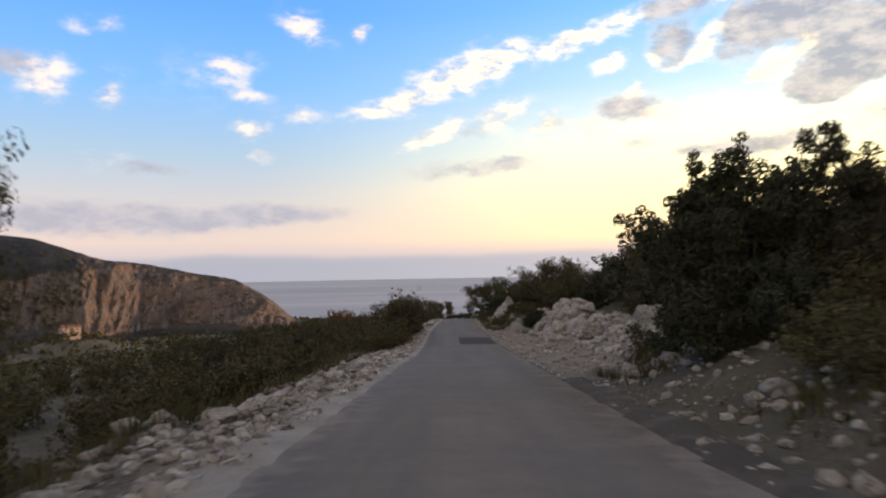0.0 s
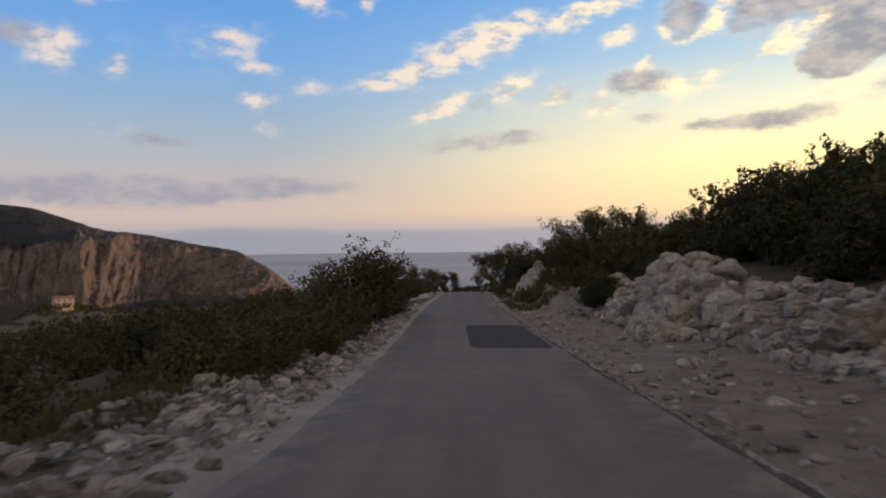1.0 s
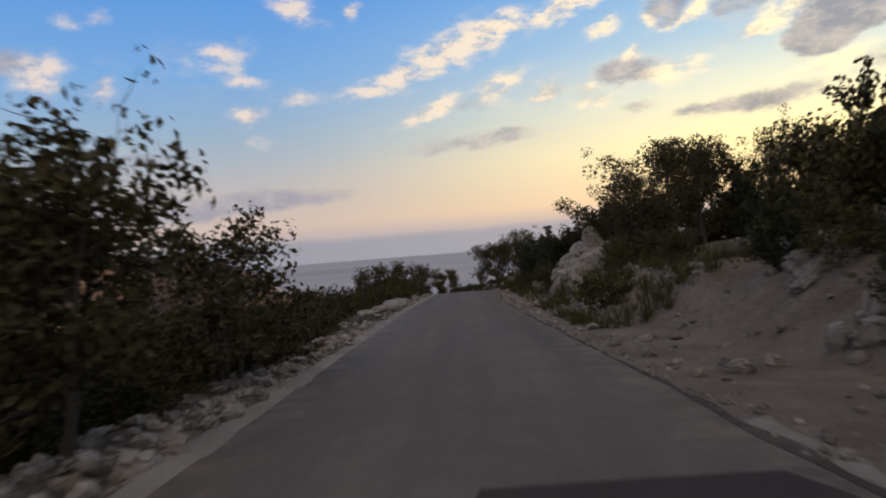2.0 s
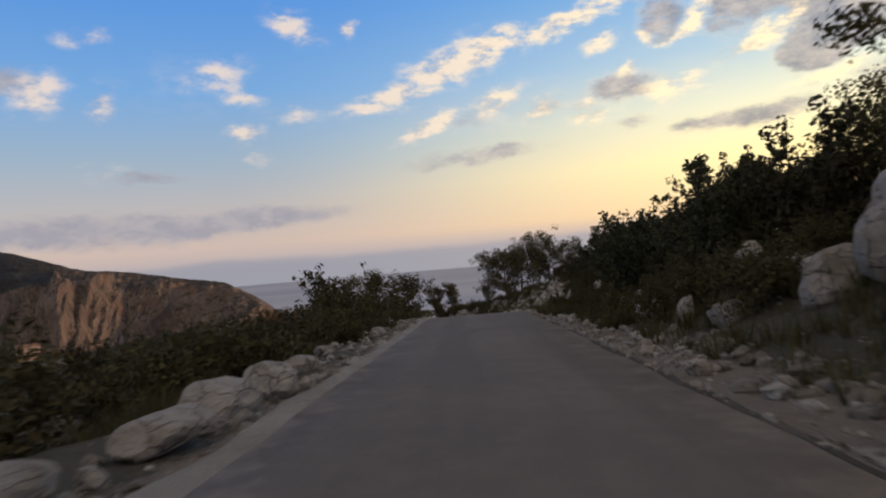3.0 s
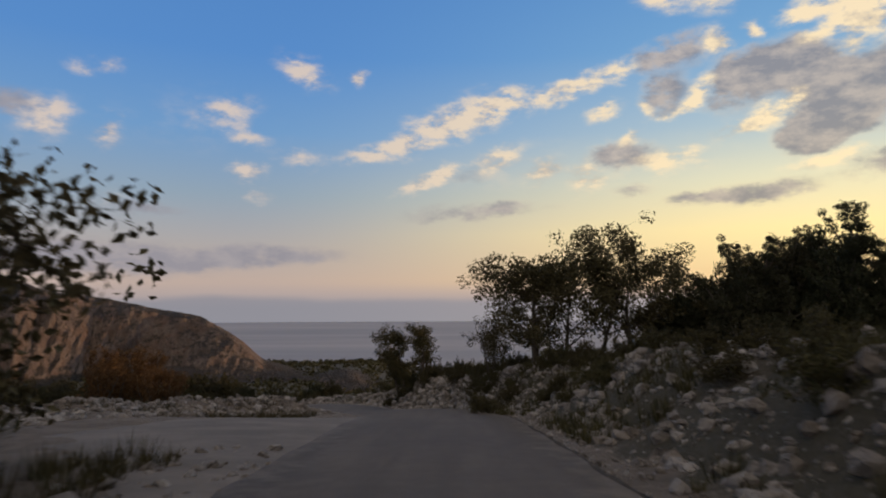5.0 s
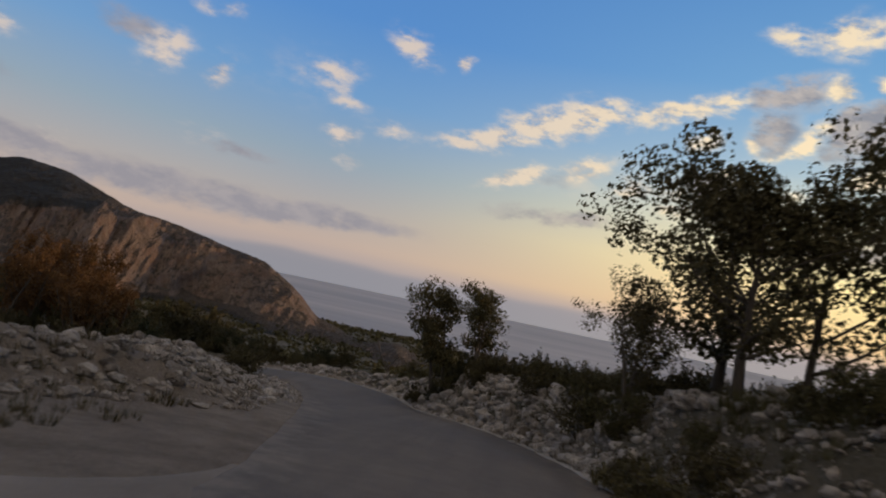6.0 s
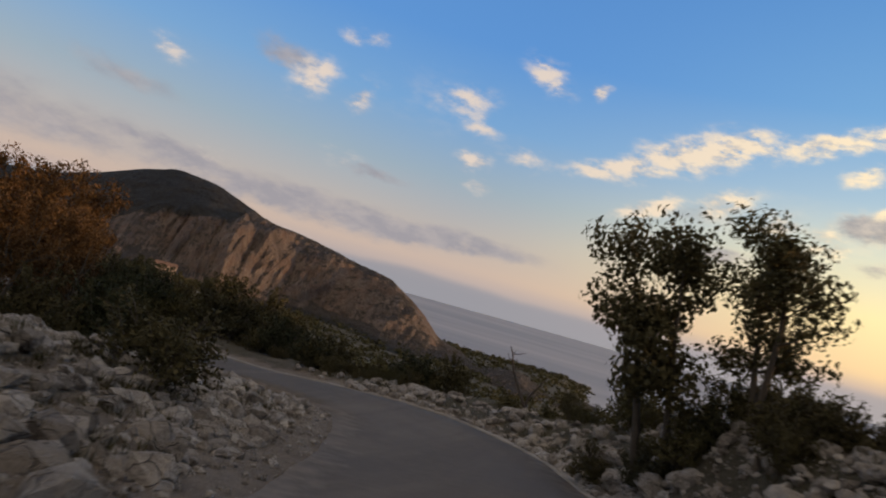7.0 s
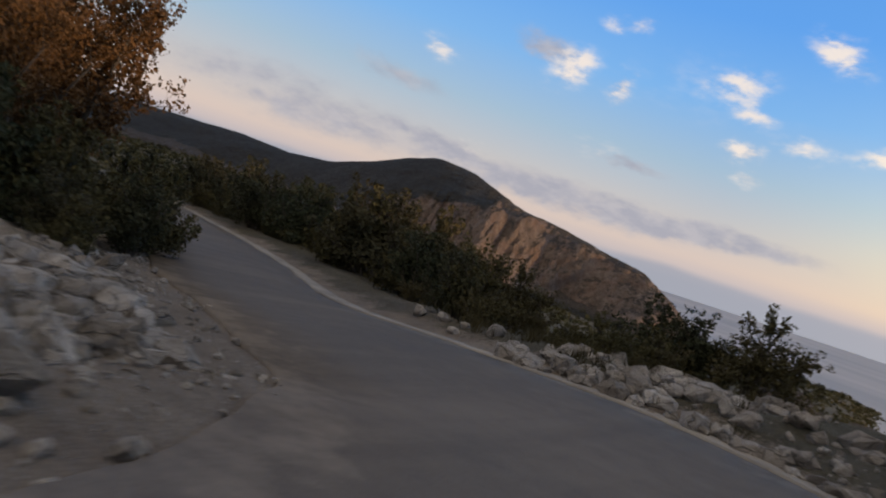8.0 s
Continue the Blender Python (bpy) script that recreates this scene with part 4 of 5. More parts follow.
# row of oaks on the right before the bend
OAKS = "oaks before the bend"
place(oaks[0], 4.2, 142.8, 1.1, 0.3, OAKS)
place(oaks[1], 6.6, 142.6, 1.3, 1.3, OAKS)
place(oaks[2], 9.4, 143.6, 1.3, 2.6, OAKS)
place(oaks[0], 4.6, 146.0, 1.28, 4.0, OAKS)
place(oaks[1], 2.2, 143.6, 0.56, 3.0, OAKS)
place(oaks[2], 12.2, 146.8, 1.2, 5.0, OAKS)
# twin oak on the outside of the bend
place(twins[0], -3.8, 160.4, 0.98, 0.0, "twin oaks at the bend", stretch=1.14, lean=6)
place(twins[1], -2.6, 159.3, 0.86, 3.6, "twin oaks at the bend", lean=6)
for i in range(24):
    put(lows, rnd, at_xy(rnd.uniform(-6.2, 6), rnd.uniform(164, 178)), rnd.uniform(0.7, 1.05), "scrub outside the bend")
place(tufts[1], -6.3, 170.0, 0.32, 1.0)
place(tufts[0], -4.6, 171.0, 0.28, 2.0)
for x, y, k in ((-3.9, 160.0, 0.34), (-3.0, 159.6, 0.34), (-1.4, 159.4, 0.36), (-5.0, 161.6, 0.34), (-2.0, 160.8, 0.4), (0.2, 158.4, 0.36)):
    put(shrubs, rnd, at_xy(x, y), k, "bushes at the foot of the twin oaks")
for x, y, k in ((-19.4, 165.0, 0.42), (-20.6, 166.0, 0.5), (-22.0, 166.8, 0.55), (-20.6, 164.2, 0.6), (-23.6, 167.2, 0.65), (-22.6, 164.8, 0.7), (-18.8, 163.6, 0.36), (-17.8, 163.2, 0.3)):
    put(shrubs, rnd, at_xy(x, y), k, "bushes inside the bend")
for x, y, k in ((0.8, 161.0, 0.42), (4.8, 160.0, 0.5), (6.2, 159.0, 0.55), (7.6, 160.6, 0.6), (9.0, 158.0, 0.6)):
    put(tufts, rnd, at_xy(x, y), k, "oak saplings on the outer bank")
place(oaks[1], 7.3, 76.4, 0.62, 0.7)
place(oaks[0], 8.6, 77.6, 0.6, 2.7)
for x, y, k in ((9.6, 53, 0.9), (11.2, 50.5, 1.0), (9.0, 57, 0.85), (12.6, 47.5, 1.1), (10.6, 46.2, 0.8), (9.2, 48.6, 0.75), (13.5, 44.5, 1.1), (11.0, 42.6, 0.8)):
    put(shrubs, rnd, at_xy(x, y), k, "shrubs on the hillside")
for x, y, k in ((9.8, 33, 0.78), (11.2, 31, 0.8), (12.8, 29, 0.74), (10.8, 36, 0.74), (14.6, 32, 0.8), (13.0, 36, 0.85), (10.0, 56, 0.5), (10.8, 53, 0.52), (11.9, 51, 0.56), (13.0, 49, 0.6)):
    put(oaks, rnd, at_xy(x, y), k, "oaks on the hillside")
# junipers above the road further on
place(junipers[1], 6.0, 96.8, 0.57, 0.9)
place(junipers[0], 7.1, 96.5, 0.6, 3.9)
place(junipers[0], 8.4, 97.6, 0.55, 3.1)
place(junipers[2], 10.6, 97.0, 0.72, 5.0)
place(junipers[0], 9.3, 96.2, 0.62, 2.4)
place(junipers[2], 8.2, 95.2, 0.56, 1.4)
place(junipers[0], 8.6, 99.4, 0.62, 1.7)
place(junipers[1], 8.3, 86.6, 0.82, 2.2)
place(junipers[2], 7.2, 83.4, 0.6, 0.2)
place(junipers[0], 10.2, 88.4, 0.9, 4.2)
for x, y, k in ((9.6, 79, 0.8), (12.5, 82, 0.9), (12, 76, 1.2), (9, 73, 1.2), (6.8, 70.5, 1.1), (11.5, 69, 0.8), (8.0, 66, 1.0)):
    put(oaks, rnd, at_xy(x, y), k * (0.66 if x < 9 else 0.8))
for x, y, k in ((17, 147, 1.25), (19.5, 149, 1.4), (22.5, 150.5, 1.5), (25.5, 152, 1.6), (14.8, 146.5, 1.1), (13, 137, 1.1), (15.5, 140, 1.2), (18, 138, 1.25), (16.5, 145, 1.2), (20, 143, 1.3), (23, 140, 1.3), (21.5, 148, 1.2), (12.5, 145, 1.0)):
    put(junipers, rnd, at_xy(x, y), k, "junipers on the ridge")
for i in range(9):
    put(pines, rnd, at_xy(17 + rnd.uniform(0, 14), 132 + i * 3.2 + rnd.uniform(-2, 2)), rnd.uniform(0.7, 1.0), "young pines on the ridge")
for i in range(40):
    put(lows, rnd, beside(rnd.uniform(146, 166), rnd.uniform(4.6, 15)), rnd.uniform(0.55, 0.95), "scrub below the twin oaks")
# autumn trees inside the bend
for x, y, k in ((-27.4, 166.2, 1.15), (-30.2, 166.2, 1.2), (-25.6, 164.7, 0.86), (-24.0, 163.6, 0.74), (-22.6, 163.0, 0.74), (-23.4, 161.6, 0.85), (-29.4, 167.6, 1.15), (-27.4, 162.0, 0.95)):
    put(rusts, rnd, at_xy(x, y), k * 0.98, "autumn trees inside the bend")
place(lows[3], -11.2, 153.4, 1.0, 0.3, stretch=0.85)
place(lows[2], -12.0, 154.6, 0.85, 1.3, stretch=0.85)
for i in range(26):
    put(shrubs + lows, rnd, at_xy(rnd.uniform(-30, -19.6), rnd.uniform(158.5, 164.5)), rnd.uniform(0.45, 0.75), "bushes below the autumn trees")
# shrubs over the right hillside
for i in range(120):
    s = rnd.uniform(23, 108)
    e = rnd.uniform(0, 1) ** 0.8
    d = 9.0 + 20 * e - (2.5 if 52 < s < 100 else 0)
    low = 0.34 if 88 < s < 112 else 0.8 if 36 < s < 58 else 0.55 if 74 < s < 89 else 0.72 if 64 < s else 1.0
    put(shrubs, rnd, beside(s, d), rnd.uniform(0.85, 1.35) * (1.15 if s < 60 else 0.9) * low, "shrubs on the hillside")
for i in range(48):
    s = rnd.uniform(58, 92) if i % 5 else rnd.uniform(92, 112)
    d = rnd.uniform(3.7, 8.0) + (3.0 if 65.5 < s < 73 else 0)
    put(lows + shrubs[:1], rnd, beside(s, d), (rnd.uniform(0.45, 0.75) + 0.06 * (d - 3.7)) * (0.55 if s > 88 else 1), "bushes on the cut bank")
for i in range(24):
    lay_rock(rnd, beside(rnd.uniform(91, 112), rnd.uniform(3.4, 7.0)), rnd.uniform(0.08, 0.3), group="rocks on the right bank")
for i in range(18):
    put(lows, rnd, beside(rnd.uniform(91, 108), rnd.uniform(4.8, 9)), rnd.uniform(0.4, 0.62), "bushes on the cut bank")
for i in range(36):
    put(lows, rnd, beside(rnd.uniform(112, 142), rnd.uniform(4.2, 9)), rnd.uniform(0.35, 0.7), "bushes on the cut bank")
for i in range(46):
    d = rnd.uniform(4.6, 9.5)
    put(lows + shrubs, rnd, beside(rnd.uniform(77, 90.5), d), rnd.uniform(0.4, 0.6) + 0.04 * (d - 4.6), "bushes on the cut bank")
for i in range(44):
    put(lows, rnd, beside(rnd.uniform(75, 90), rnd.uniform(3.1, 5.6)), rnd.uniform(0.35, 0.6), "bushes on the cut bank")
for i in range(28):
    put(lows, rnd, beside(rnd.uniform(76.5, 88.5), rnd.uniform(2.75, 3.9)), rnd.uniform(0.25, 0.42), "bushes on the cut bank")
for i in range(24):
    put(lows, rnd, beside(rnd.uniform(84, 97), rnd.uniform(4.0, 8.5)), rnd.uniform(0.3, 0.5), "bushes on the cut bank")
for i in range(10):
    put(lows, rnd, beside(rnd.uniform(63.5, 71), rnd.uniform(-6.4, -3.5)), rnd.uniform(0.4, 0.6), "bushes behind the white blocks")
for i in range(16):
    put(shrubs, rnd, beside(rnd.uniform(47.5, 55), rnd.uniform(4.6, 8.0)), rnd.uniform(0.28, 0.46), "bushes past the crag")
for x, y, k in ((4.4, 12.6, 0.42), (5.4, 11.6, 0.5), (6.6, 11.0, 0.5), (7.8, 10.4, 0.5), (4.6, 14.6, 0.45), (6.2, 13.0, 0.55), (8.6, 12.0, 0.6)):
    put(shrubs, rnd, at_xy(x, y), k, "bushes round the junipers")
# scrub on the left slope
for i in range(150):
    s = rnd.uniform(2, 116)
    d = -rnd.uniform(5.9 if s < 34 else 4.4, 9) if i % 2 else -rnd.uniform(8, 26)
    k = rnd.uniform(0.75, 1.3) * (1.4 if 46 < s < 64 or s > 86 else 1.0)
    put(lows, rnd, beside(s, d), k, "scrub left of the road")
for i in range(46):
    s = rnd.uniform(30, 114)
    put(shrubs, rnd, beside(s, -rnd.uniform(9.0 if s < 47 else 5.5, 20)), rnd.uniform(0.5, 0.8), "shrubs left of the road")
for i in range(120):
    s = rnd.uniform(33, 64) if i % 2 else rnd.uniform(72, 112)
    w = along(s)[2]
    put(lows, rnd, beside(s, -w - rnd.uniform(1.2, 3.0)), rnd.uniform(0.45, 0.85), "scrub left of the road")
# low growth round the oaks and outside the bend
for i in range(40):
    put(lows, rnd, at_xy(rnd.uniform(1.0, 14), rnd.uniform(134, 147)), rnd.uniform(0.4, 0.85), "undergrowth below the oaks")
for i in range(50):
    s = rnd.uniform(150, 178)
    d = rnd.uniform(4.0, 13)
    put(lows, rnd, beside(s, d), rnd.uniform(0.4, 0.6) * (1 if s > 160 and d < 8 else 1.5), "scrub outside the bend")
for i in range(140):
    s = rnd.uniform(168, 225)
    low = 0.43 if s < 178 else 0.6 if s < 184 else 0.9
    put(shrubs if i % 2 else lows, rnd, beside(s, rnd.uniform(3.5, 11)), rnd.uniform(0.85, 1.25) * low, "scrub below the far road")
for i in range(36):
    s = rnd.uniform(180, 230)
    put(lows + shrubs, rnd, beside(s, -rnd.uniform(4.6, 12)), rnd.uniform(0.5, 0.85), "bushes above the far road")
drop_source(oaks + twins + tufts + junipers + shrubs + lows + rusts + pines)


def far_scrub():
    """Distant scrub as one mass of small tufts down to the plain."""
    rng = np.random.default_rng(5)
    n = 30000
    r = 24 + 1700 * rng.uniform(0, 1, n) ** 1.5
    a = np.radians(rng.uniform(-7, 100, n))
    x, y = -r * np.sin(a) - 4, r * np.cos(a) + rng.uniform(0, 120, n)
    keep = np.min((x[:, None] - LINE[None, ::8, 0]) ** 2 + (y[:, None] - LINE[None, ::8, 1]) ** 2, 1) > 400
    x, y, r = x[keep], y[keep], r[keep]
    x, y = np.r_[x, rng.uniform(33, 90, 3000)], np.r_[y, rng.uniform(-30, 190, 3000)]
    r = np.r_[r, rng.uniform(40, 110, 3000)]
    z = heights(x, y)
    m, per = len(x), 11
    size = (0.35 + 0.0045 * r)[:, None] * rng.uniform(0.6, 1.3, (m, 1))
    dirs = rng.normal(0, 1, (m, per, 3))
    dirs /= np.linalg.norm(dirs, axis=2)[:, :, None]
    dirs[:, :, 2] = np.abs(dirs[:, :, 2])
    pts = np.stack([x, y, z], -1)[:, None] + dirs * size[:, :, None] * rng.uniform(0.5, 1.1, (m, per, 1)) * [1.3, 1.3, 0.9]
    v, f = leaves(rng, pts.reshape(-1, 3), dirs.reshape(-1, 3), np.repeat(size[:, 0] * 0.42, per), 0.7)
    ob = new("scrubland", to_mesh("scrubland", v, f, SCRUB))
    return tagged(ob, "dark scrub covering the slope down to the plain", "scrub", kind="stuff")


far_scrub()


def dead_tree():
    r = random.Random(31)
    thing = new("dead_tree")
    main = limb(r, (0, 0, -0.3), (-0.36, -0.1, 1), 3.8, 0.085, 9, 0, 0.26)
    v, f = tubes([main, limb(r, main[1][0], (-0.75, -0.2, 1), 2.3, 0.065, 7, 0, 0.32)])
    part("trunk", to_mesh("trunk", [tuple(p) for p in v], f, DEADWOOD, True), thing)
    for i, g, ln in ((6, 0.3, 0.75), (7, 3.3, 0.4), (8, 0.8, 0.6)):
        p = main[i][0]
        v, f = tubes([limb(r, p, (math.cos(g), math.sin(g) * 0.5, 0.5), ln, 0.024, 5, 0, 0.4), limb(r, p, (math.cos(g) * 0.5, math.sin(g), 0.9), ln * 0.5, 0.014, 4, 0, 0.4)], 5)
        part("branch", to_mesh("branch", [tuple(p) for p in v], f, DEADWOOD, True), thing)
    thing.matrix_basis = Matrix.Translation(at_xy(-7.7, 171.2, 0.1)) @ Matrix.Rotation(radians(12), 4, "Y")
    return tagged(thing, "bare forked dead tree on the slope edge", "tree")


dead_tree()


def grass(name, seed, n, s0, s1, near, far, tall, mat, label):
    """Dry grass in tussocks beside the road, as one mass."""
    rng = np.random.default_rng(seed)
    s = rng.uniform(s0, s1, n)
    d = near + (far - near) * rng.uniform(0, 1, n)
    cx, cy = np.interp(s, ARC, LINE[:, 0]), np.interp(s, ARC, LINE[:, 1])
    tx, ty = np.interp(s, ARC, TAN[:, 0]), np.interp(s, ARC, TAN[:, 1])
    x, y = cx + ty * d, cy - tx * d
    keep = hash_noise(x, y, 2.6, seed, 3) > -0.08
    x, y = x[keep], y[keep]
    z = heights(x, y)
    m, per = len(x), 22
    a = rng.uniform(0, 6.283, (m, per))
    lean = rng.uniform(0.15, 0.75, (m, per))
    ln = tall * rng.uniform(0.5, 1.3, (m, 1)) * rng.uniform(0.5, 1.1, (m, per))
    foot = np.stack([x[:, None] + 0.08 * np.cos(a), y[:, None] + 0.08 * np.sin(a), np.repeat(z[:, None], per, 1) - 0.02], -1)
    tip = foot + np.stack([np.cos(a) * lean, np.sin(a) * lean, np.ones_like(a)], -1) * ln[:, :, None]
    side = np.stack([-np.sin(a), np.cos(a), np.zeros_like(a)], -1) * (0.004 + 0.014 * ln[:, :, None])
    v = np.stack([foot - side, foot + side, tip], 2).reshape(-1, 3)
    ob = new(name, to_mesh(name, v, np.arange(len(v)).reshape(-1, 3), mat))
    return tagged(ob, label, "grass", kind="stuff")


grass("grass", 46, 900, 2, 20, 3.0, 8.0, 0.3, SCRUB, "dry dark grass below the junipers")
grass("grass", 41, 1500, 0, 62, -4.0, -7.0, 0.38, SCRUB, "dry olive grass among the rocks")
grass("grass", 42, 2400, 58, 116, -3.3, -8, 0.38, SCRUB, "dry dark grass on the left slope")
grass("grass", 43, 4200, 56, 140, 2.6, 7.0, 0.36, SCRUB, "dark dry grass on the cut bank")
grass("grass", 47, 1500, 75, 92, 2.35, 4.0, 0.3, SCRUB, "dark dry grass along the road edge")
grass("grass", 44, 1600, 136, 175, 2.9, 8.0, 0.26, SCRUB, "dry grass outside the bend")
grass("grass", 48, 1100, 150, 176, -4.0, -9.0, 0.2, SCRUB, "tufts of dry grass between the stones")
grass("grass", 45, 1500, 128, 178, -4.4, -12.0, 0.24, SCRUB, "thin dry grass among the rubble")

# ------------------------------------------------------------------ rocks
LEFT_ROCKS, RIGHT_ROCKS, BEND_ROCKS = "rocks on the left verge", "rocks on the right bank", "rocks outside the bend"
for i in range(96):
    s = rnd.uniform(2, 60) if i % 4 else rnd.uniform(60, 116)
    _, _, w = along(s)
    lay_rock(rnd, beside(s, -w - 0.8 - (2.3 if s < 60 else 1.6) * rnd.random() ** 1.2), 0.09 + 0.22 * rnd.random() ** 1.6, group=LEFT_ROCKS)
for i in range(30):
    s = rnd.uniform(16, 60)
    lay_rock(rnd, beside(s, 5.2 + (1.2 if 20 < s < 44 else 0) + 3.0 * rnd.random()), 0.18 + 0.5 * rnd.random() ** 2, group=RIGHT_ROCKS)
for s, d, k in ((45.6, 6.6, 0.6), (47.6, 7.4, 0.6), (50.0, 6.8, 0.5), (49.0, 8.2, 0.6), (44.6, 7.4, 0.8), (43.2, 8.0, 0.9), (42.4, 7.2, 0.85), (41.4, 8.0, 0.8), (43.8, 6.2, 0.6), (38.0, 7.2, 0.55), (35.0, 6.4, 0.5),
                (33.5, 6.6, 0.9), (24.0, 6.8, 0.8), (27.0, 7.2, 0.9), (21.0, 6.4, 0.7), (53.0, 5.8, 0.9), (68.0, 5.4, 0.8), (70.5, 6.4, 1.0), (72.5, 5.4, 0.6),
                (66.0, 4.6, 0.7), (75.0, 5.4, 0.4), (78.5, 4.8, 0.35), (88.5, 5.0, 0.45), (92.8, 4.7, 0.42), (93.8, 5.0, 0.3), (97.0, 5.4, 0.3), (84.5, 5.2, 0.4)):
    lay_rock(rnd, beside(s, d, -0.65 if 39 < s < 51 else -0.25), k, True, RIGHT_ROCKS)
def outcrop(name, seed, n, s0, s1, d0, d1, tall, size, label):
    """A weathered crag: fitted limestone blocks stacked over a mound, each its own part."""
    r = random.Random(seed)
    thing = new(name)
    thing.matrix_basis = Matrix.Translation(beside((s0 + s1) / 2, (d0 + d1) / 2))
    back = thing.matrix_basis.inverted()
    for i in range(n):
        u, v = r.uniform(-1, 1), r.uniform(0, 1)
        p = beside((s0 + s1) / 2 + u * (s1 - s0) / 2, d0 + v * (d1 - d0))
        lift = tall * (1 - u * u) * min(1.0, 2.2 * v) * r.uniform(0.35, 1.0)
        k = size * r.uniform(0.6, 1.25)
        m = (Matrix.Translation(p + Vector((0, 0, lift))) @ Matrix.Rotation(r.uniform(0, 6.28), 4, "Z") @ Matrix.Rotation(r.uniform(-0.5, 0.5), 4, "X")
             @ Matrix.Diagonal((k * r.uniform(0.8, 1.2), k * r.uniform(0.8, 1.2), k * r.uniform(0.9, 1.6), 1)))
        part("block", r.choice(STONES), thing, m=back @ m)
    return tagged(thing, label, "rock")


outcrop("rock_outcrop", 61, 120, 40.0, 46.6, 5.0, 8.0, 0.85, 0.42, "tall cracked crag of pale limestone on the bank")
outcrop("rock_outcrop", 62, 36, 67.5, 72.5, 4.2, 6.6, 1.0, 0.5, "heap of big pale limestone blocks above the road")
for i in range(30):
    s = rnd.uniform(60, 136) if i % 3 == 0 else rnd.uniform(106, 140)
    lay_rock(rnd, beside(s, 3.4 + 2.8 * rnd.random()), 0.08 + 0.17 * rnd.random() ** 2, group=RIGHT_ROCKS)
for i in range(40):
    s = 150 + i * 0.6 + rnd.uniform(-0.25, 0.25)
    _, _, w = along(s)
    k = (0.2 if i % 3 else 0.36) + 0.16 * rnd.random() if s < 165.5 else 0.1 + 0.08 * rnd.random()
    lay_rock(rnd, beside(s, w + 0.55 + 0.7 * rnd.random()), k, group=BEND_ROCKS)
for i in range(46):
    s = rnd.uniform(124, 178)
    _, _, w = along(s)
    f = np.interp(s, INNER_S, INNER_FLAT)
    lay_rock(rnd, beside(s, -w - f - 0.5 - 5.5 * rnd.random()), 0.08 + 0.22 * rnd.random() ** 2, group="rocks inside the bend")
for x, y in ((-13.5, 159.7), (-12.7, 158.0), (-14.9, 161.2), (-11.9, 156.6)):
    ob = lay_rock(rnd, at_xy(x, y, -0.05), 0.7, False, "pale slabs inside the bend", "broad pale stone slab bedded in the bank")
    ob.scale = (0.8, 0.42, 0.2)
    ob.rotation_euler.x *= 0.25
    ob.location.z -= 0.08
for s, d in ((72.6, -2.5), (71.3, -2.45), (70.0, -2.6), (68.6, -2.55), (67.0, -2.8), (65.4, -3.0)):
    ob = lay_rock(rnd, beside(s, d, 0.0), 0.6, False, LEFT_ROCKS, "low whitish block edging the road")
    ob.scale = (0.30 + 0.1 * rnd.random(), 0.34 + 0.2 * rnd.random(), 0.24 + 0.14 * rnd.random())
for s, d, k in ((69.4, 4.5, 0.62), (70.6, 5.0, 0.8), (71.8, 4.4, 0.55), (72.6, 5.6, 0.6), (74.2, 4.9, 0.4), (75.6, 4.7, 0.4), (73.6, 3.6, 0.34), (75.0, 3.4, 0.3),
                (76.4, 3.5, 0.4), (77.6, 3.4, 0.32), (78.6, 3.7, 0.42), (67.6, 3.6, 0.4), (66.0, 4.0, 0.5), (80.2, 3.5, 0.28), (88.0, 4.4, 0.4), (91.8, 4.0, 0.34)):
    ob = lay_rock(rnd, beside(s, d, 0.05), k * 0.8, False, RIGHT_ROCKS, "pale squarish limestone block on the bank")
    ob.scale.z *= 1.35

rubble("loose_stones", 5, 1500, 58, 118, lambda g, s, w: -w - 0.2 - 1.5 * g.uniform(0, 1, len(s)) ** 1.3, (0.02, 0.16), "loose pale stones along the left verge")
rubble("loose_stones", 1, 8000, 0, 60, lambda g, s, w: -w - 0.2 - 2.9 * g.uniform(0, 1, len(s)) ** 1.3, (0.02, 0.17), "loose pale stones along the left verge")
rubble("stone_pile", 7, 3600, 14, 51, lambda g, s, w: w + np.interp(s, VERGE_S, VERGE) + 0.4 + 3.6 * g.uniform(0, 1, len(s)), (0.06, 0.34), "heap of broken pale stones along the cut bank")
rubble("stone_pile", 8, 4400, 110, 158, lambda g, s, w: w + 0.7 + 6.5 * g.uniform(0, 1, len(s)) ** 1.1, (0.03, 0.22), "broken stones along the cut bank")
rubble("loose_stones", 2, 5000, 2, 138, lambda g, s, w: w + 0.3 + (5.5 - 4.5 * smooth(58, 68, s) + 3.7 * smooth(108, 116, s)) * g.uniform(0, 1, len(s)), (0.02, 0.15), "rubble of pale stones on the right bank")
rubble("loose_stones", 3, 12000, 122, 184, lambda g, s, w: -w - 0.25 - np.interp(s, INNER_S, INNER_FLAT) - 9 * g.uniform(0, 1, len(s)) ** 1.2, (0.025, 0.20),
       "rubble of pale stones inside the bend")
rubble("loose_stones", 13, 2200, 2, 15, lambda g, s, w: w + 0.1 + 6.5 * g.uniform(0, 1, len(s)) ** 0.8, (0.015, 0.11), "grey stones strewn over the dark bank")
for i in range(9):
    lay_rock(rnd, beside(rnd.uniform(3.5, 14), rnd.uniform(3.4, 7.0)), 0.08 + 0.2 * rnd.random() ** 1.5, group=RIGHT_ROCKS)
rubble("loose_stones", 14, 3600, 147, 173, lambda g, s, w: -w - 0.7 - 5.0 * g.uniform(0, 1, len(s)), (0.03, 0.28), "broken pale stones heaped inside the bend")
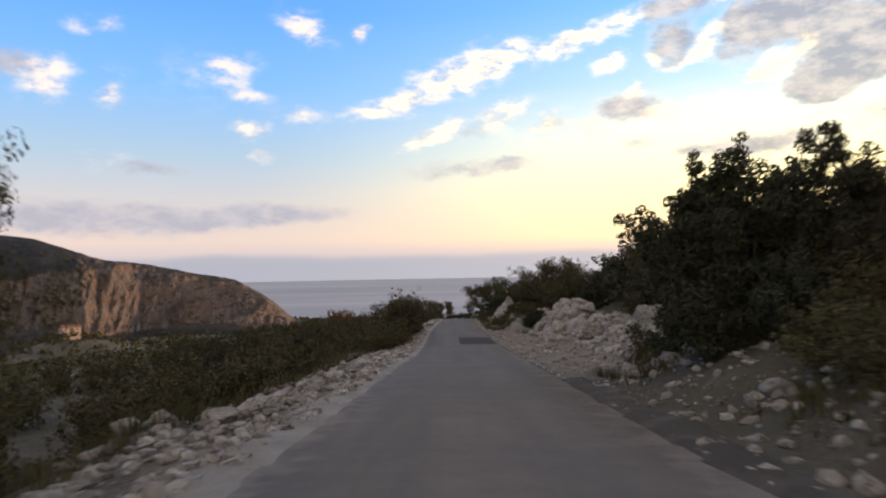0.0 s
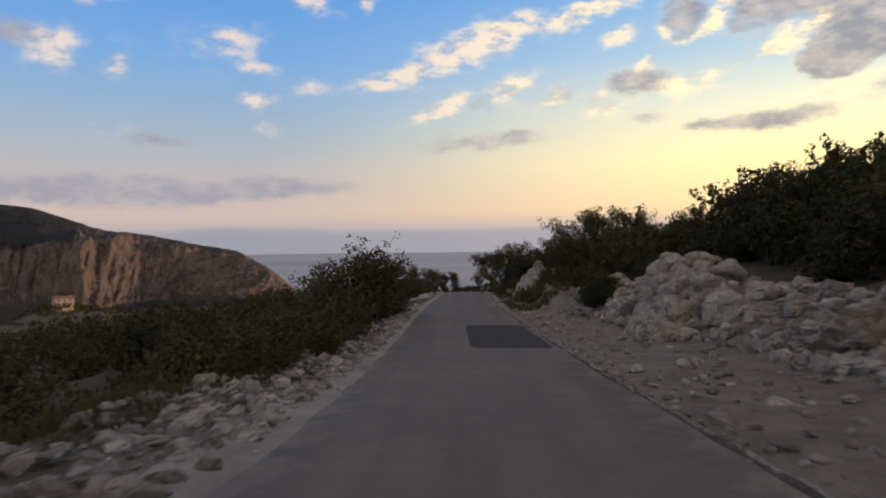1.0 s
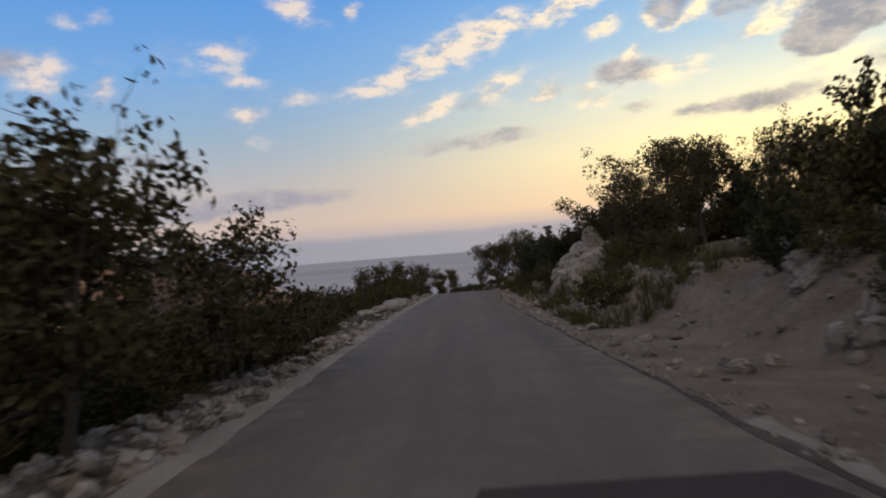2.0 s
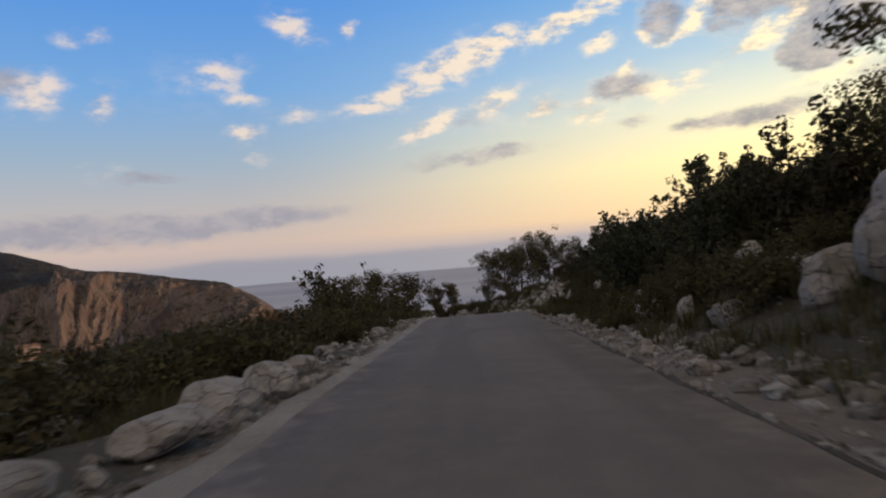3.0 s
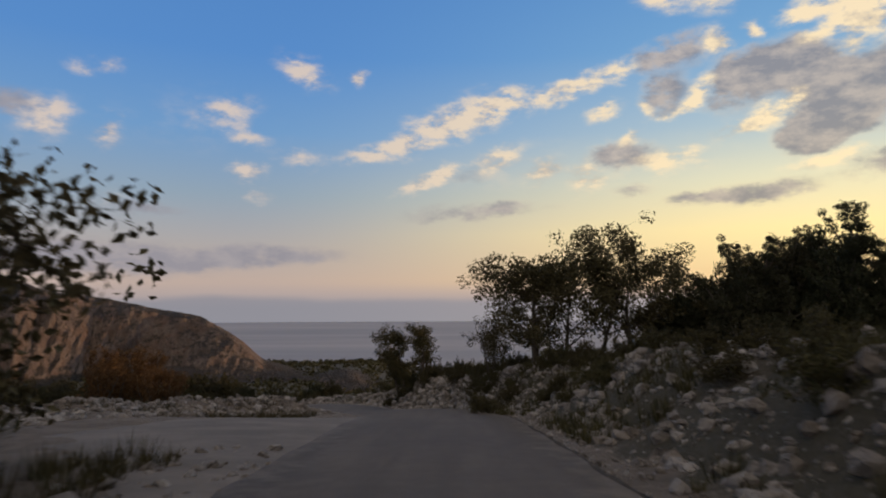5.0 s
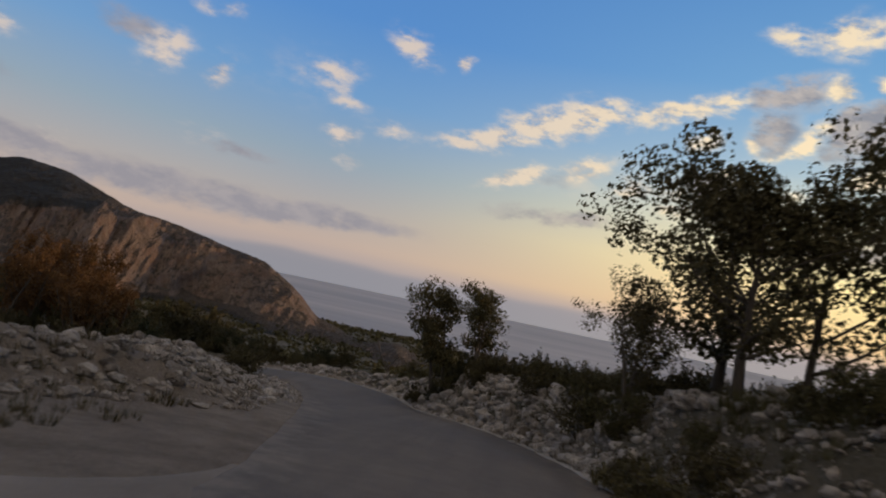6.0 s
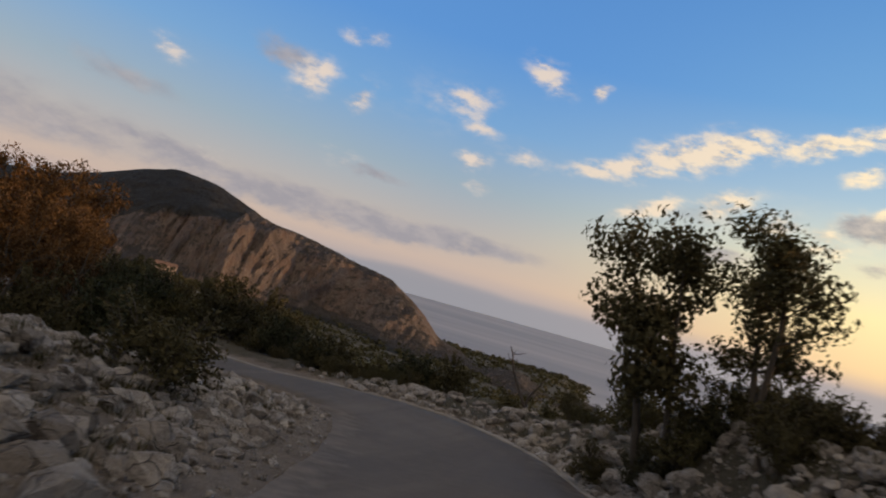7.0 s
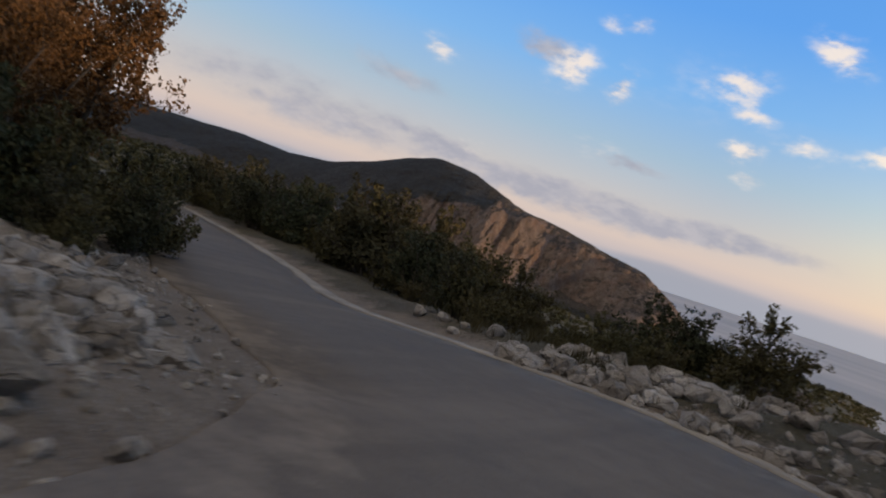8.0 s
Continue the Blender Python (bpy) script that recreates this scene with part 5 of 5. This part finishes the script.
for i in range(34):
    s = rnd.uniform(149, 172)
    lay_rock(rnd, beside(s, -along(s)[2] - 0.9 - 4.2 * rnd.random()), 0.08 + 0.18 * rnd.random() ** 1.5, group="rocks inside the bend")
rubble("loose_stones", 6, 5000, 62, 140, lambda g, s, w: w + 0.4 + 6.5 * g.uniform(0, 1, len(s)), (0.015, 0.09), "small stones scattered over the cut bank")
rubble("stone_pile", 21, 1300, 86, 110, lambda g, s, w: w + 0.9 + 6.0 * g.uniform(0, 1, len(s)), (0.03, 0.30), "broken pale stones on the cut bank")
rubble("loose_stones", 9, 7000, 136, 163, lambda g, s, w: w + 0.5 + 8 * g.uniform(0, 1, len(s)), (0.02, 0.12), "small stones scattered outside the bend")
rubble("loose_stones", 10, 5500, 4, 138, lambda g, s, w: w - 0.06 + 0.5 * g.uniform(0, 1, len(s)) ** 1.5, (0.008, 0.06), "grit and small stones along the road edge")
rubble("loose_stones", 11, 5500, 0, 116, lambda g, s, w: -w + 0.06 - 0.6 * g.uniform(0, 1, len(s)) ** 1.5, (0.008, 0.06), "grit and small stones along the road edge")
rubble("loose_stones", 12, 3500, 146, 182, lambda g, s, w: -w + 0.1 - 1.9 * g.uniform(0, 1, len(s)) ** 0.8, (0.008, 0.07), "grit and small stones on the inner margin")
rubble("loose_stones", 4, 5200, 140, 170, lambda g, s, w: w + 0.15 + 3.4 * g.uniform(0, 1, len(s)) ** 1.5, (0.02, 0.26), "loose stones on the outer edge")

# ------------------------------------------------------------------ kerb, verges, patches
strip("kerb", SHOULDER, 9, 104, lambda s, w: w + 0.03, lambda s, w: w + 0.26 + 0.08 * math.sin(s * 0.7), -0.015, "rough pale concrete edge of the road", "kerb", step=0.2, wob=0.09, seed=3, thick=0.16)
strip("road_seam", LITTER, 4, 136, lambda s, w: w - 0.035 - 0.035 * math.sin(s * 1.3) * math.sin(s * 0.37), lambda s, w: w + 0.045 + 0.03 * math.sin(s * 4.3), 0.003, "dark crumbled seam filled with dirt", "road edge", step=0.12, wob=0.03, seed=11)
strip("dirt_spill", LITTER, 3, 15.5, lambda s, w: w - 0.45 * math.sin(math.pi * (s - 3) / 12.5) ** 0.7, lambda s, w: w + 0.45, 0.05, "dark dirt washed over the road edge", "dirt", step=0.2, wob=0.1, seed=21, drape=True)
strip("road_shoulder", SHOULDER, 0, 112, lambda s, w: -w - 0.8 + 0.4 * smooth(30, 38, s), lambda s, w: -w + 0.2, 0.045, "pale gravel shoulder along the asphalt", "road edge", step=0.25, wob=0.10, seed=14, drape=True)
strip("outer_edge", CONCRETE, 138, 240, lambda s, w: w - 0.15, lambda s, w: w + 0.3, 0.02, "pale broken outer edge of the road", "kerb", wob=0.08, seed=6, thick=0.15)


def road_patch(name, s0, s1, d0, d1, lift, label):
    c, t, _ = along((s0 + s1) / 2)
    ss = np.linspace(s0, s1, 17)
    rows, r = [], random.Random(int(s0))
    for i, s in enumerate(ss):
        reach = (s1 - s0) / 2 - abs(s - (s0 + s1) / 2)
        e = 1 - 0.12 * max(0.0, 1 - reach / 0.45) ** 2
        mid, half = (d0 + d1) / 2, (d1 - d0) / 2 * e
        cc, tt, w = along(s)
        row = []
        for u in np.linspace(-1, 1, 7):
            d = mid + half * u + r.uniform(-0.03, 0.03)
            row.append((cc.x + tt.y * d, cc.y - tt.x * d, cc.z + lift + 0.02 * (1 - (d / w) ** 2)))
        rows.append(row)
    ob = mesh_object(name, np.array(rows).reshape(-1, 3), [list(reversed(f)) for f in grid_faces(17, 7)], PATCH)
    return tagged(ob, label, "road patch", kind="structure")


road_patch("asphalt_patch", 38.4, 46.6, -0.05, 1.98, 0.006, "darker rectangle of fresh asphalt in the road")
road_patch("asphalt_patch", 101.2, 102.6, -0.05, 0.62, 0.006, "small dark mended hole in the road")


def far_house():
    """A small stone house on the rise below the mountain, lit by the low sun."""
    thing = new("house")
    w, d, h = 7.5, 5.5, 6.5

    def box(x0, x1, y0, y1, z0, z1):
        v = [(x, y, z) for z in (z0, z1) for x, y in ((x0, y0), (x1, y0), (x1, y1), (x0, y1))]
        return v, [[0, 3, 2, 1], [4, 5, 6, 7], [0, 1, 5, 4], [1, 2, 6, 5], [2, 3, 7, 6], [3, 0, 4, 7]]
    part("wall", to_mesh("wall", *box(-w, w, -d, d, -4, h), PLASTER), thing, "pale plastered wall")
    e = 0.5
    verts = [(-w - e, -d - e, h), (w + e, -d - e, h), (w + e, d + e, h), (-w - e, d + e, h), (-w - e, 0, h + 2.2), (w + e, 0, h + 2.2)]
    part("roof", to_mesh("roof", verts, [[0, 1, 5, 4], [2, 3, 4, 5], [3, 0, 4], [1, 2, 5], [0, 3, 2, 1]], ROOF), thing, "low brown tiled roof")
    for x, z in product((-4.5, 0.0, 4.5), (1.2, 4.2)):
        part("window", to_mesh("window", *box(x - 0.7, x + 0.7, -d - 0.06, -d + 0.1, z, z + 1.5), BARK), thing, "small dark window")
    thing.matrix_basis = Matrix.Translation(at_xy(KNOLL[0], KNOLL[1])) @ Matrix.Rotation(0.75, 4, "Z") @ Matrix.Scale(0.85, 4)
    return tagged(thing, "small pale house on the far hillside", "house")


far_house()
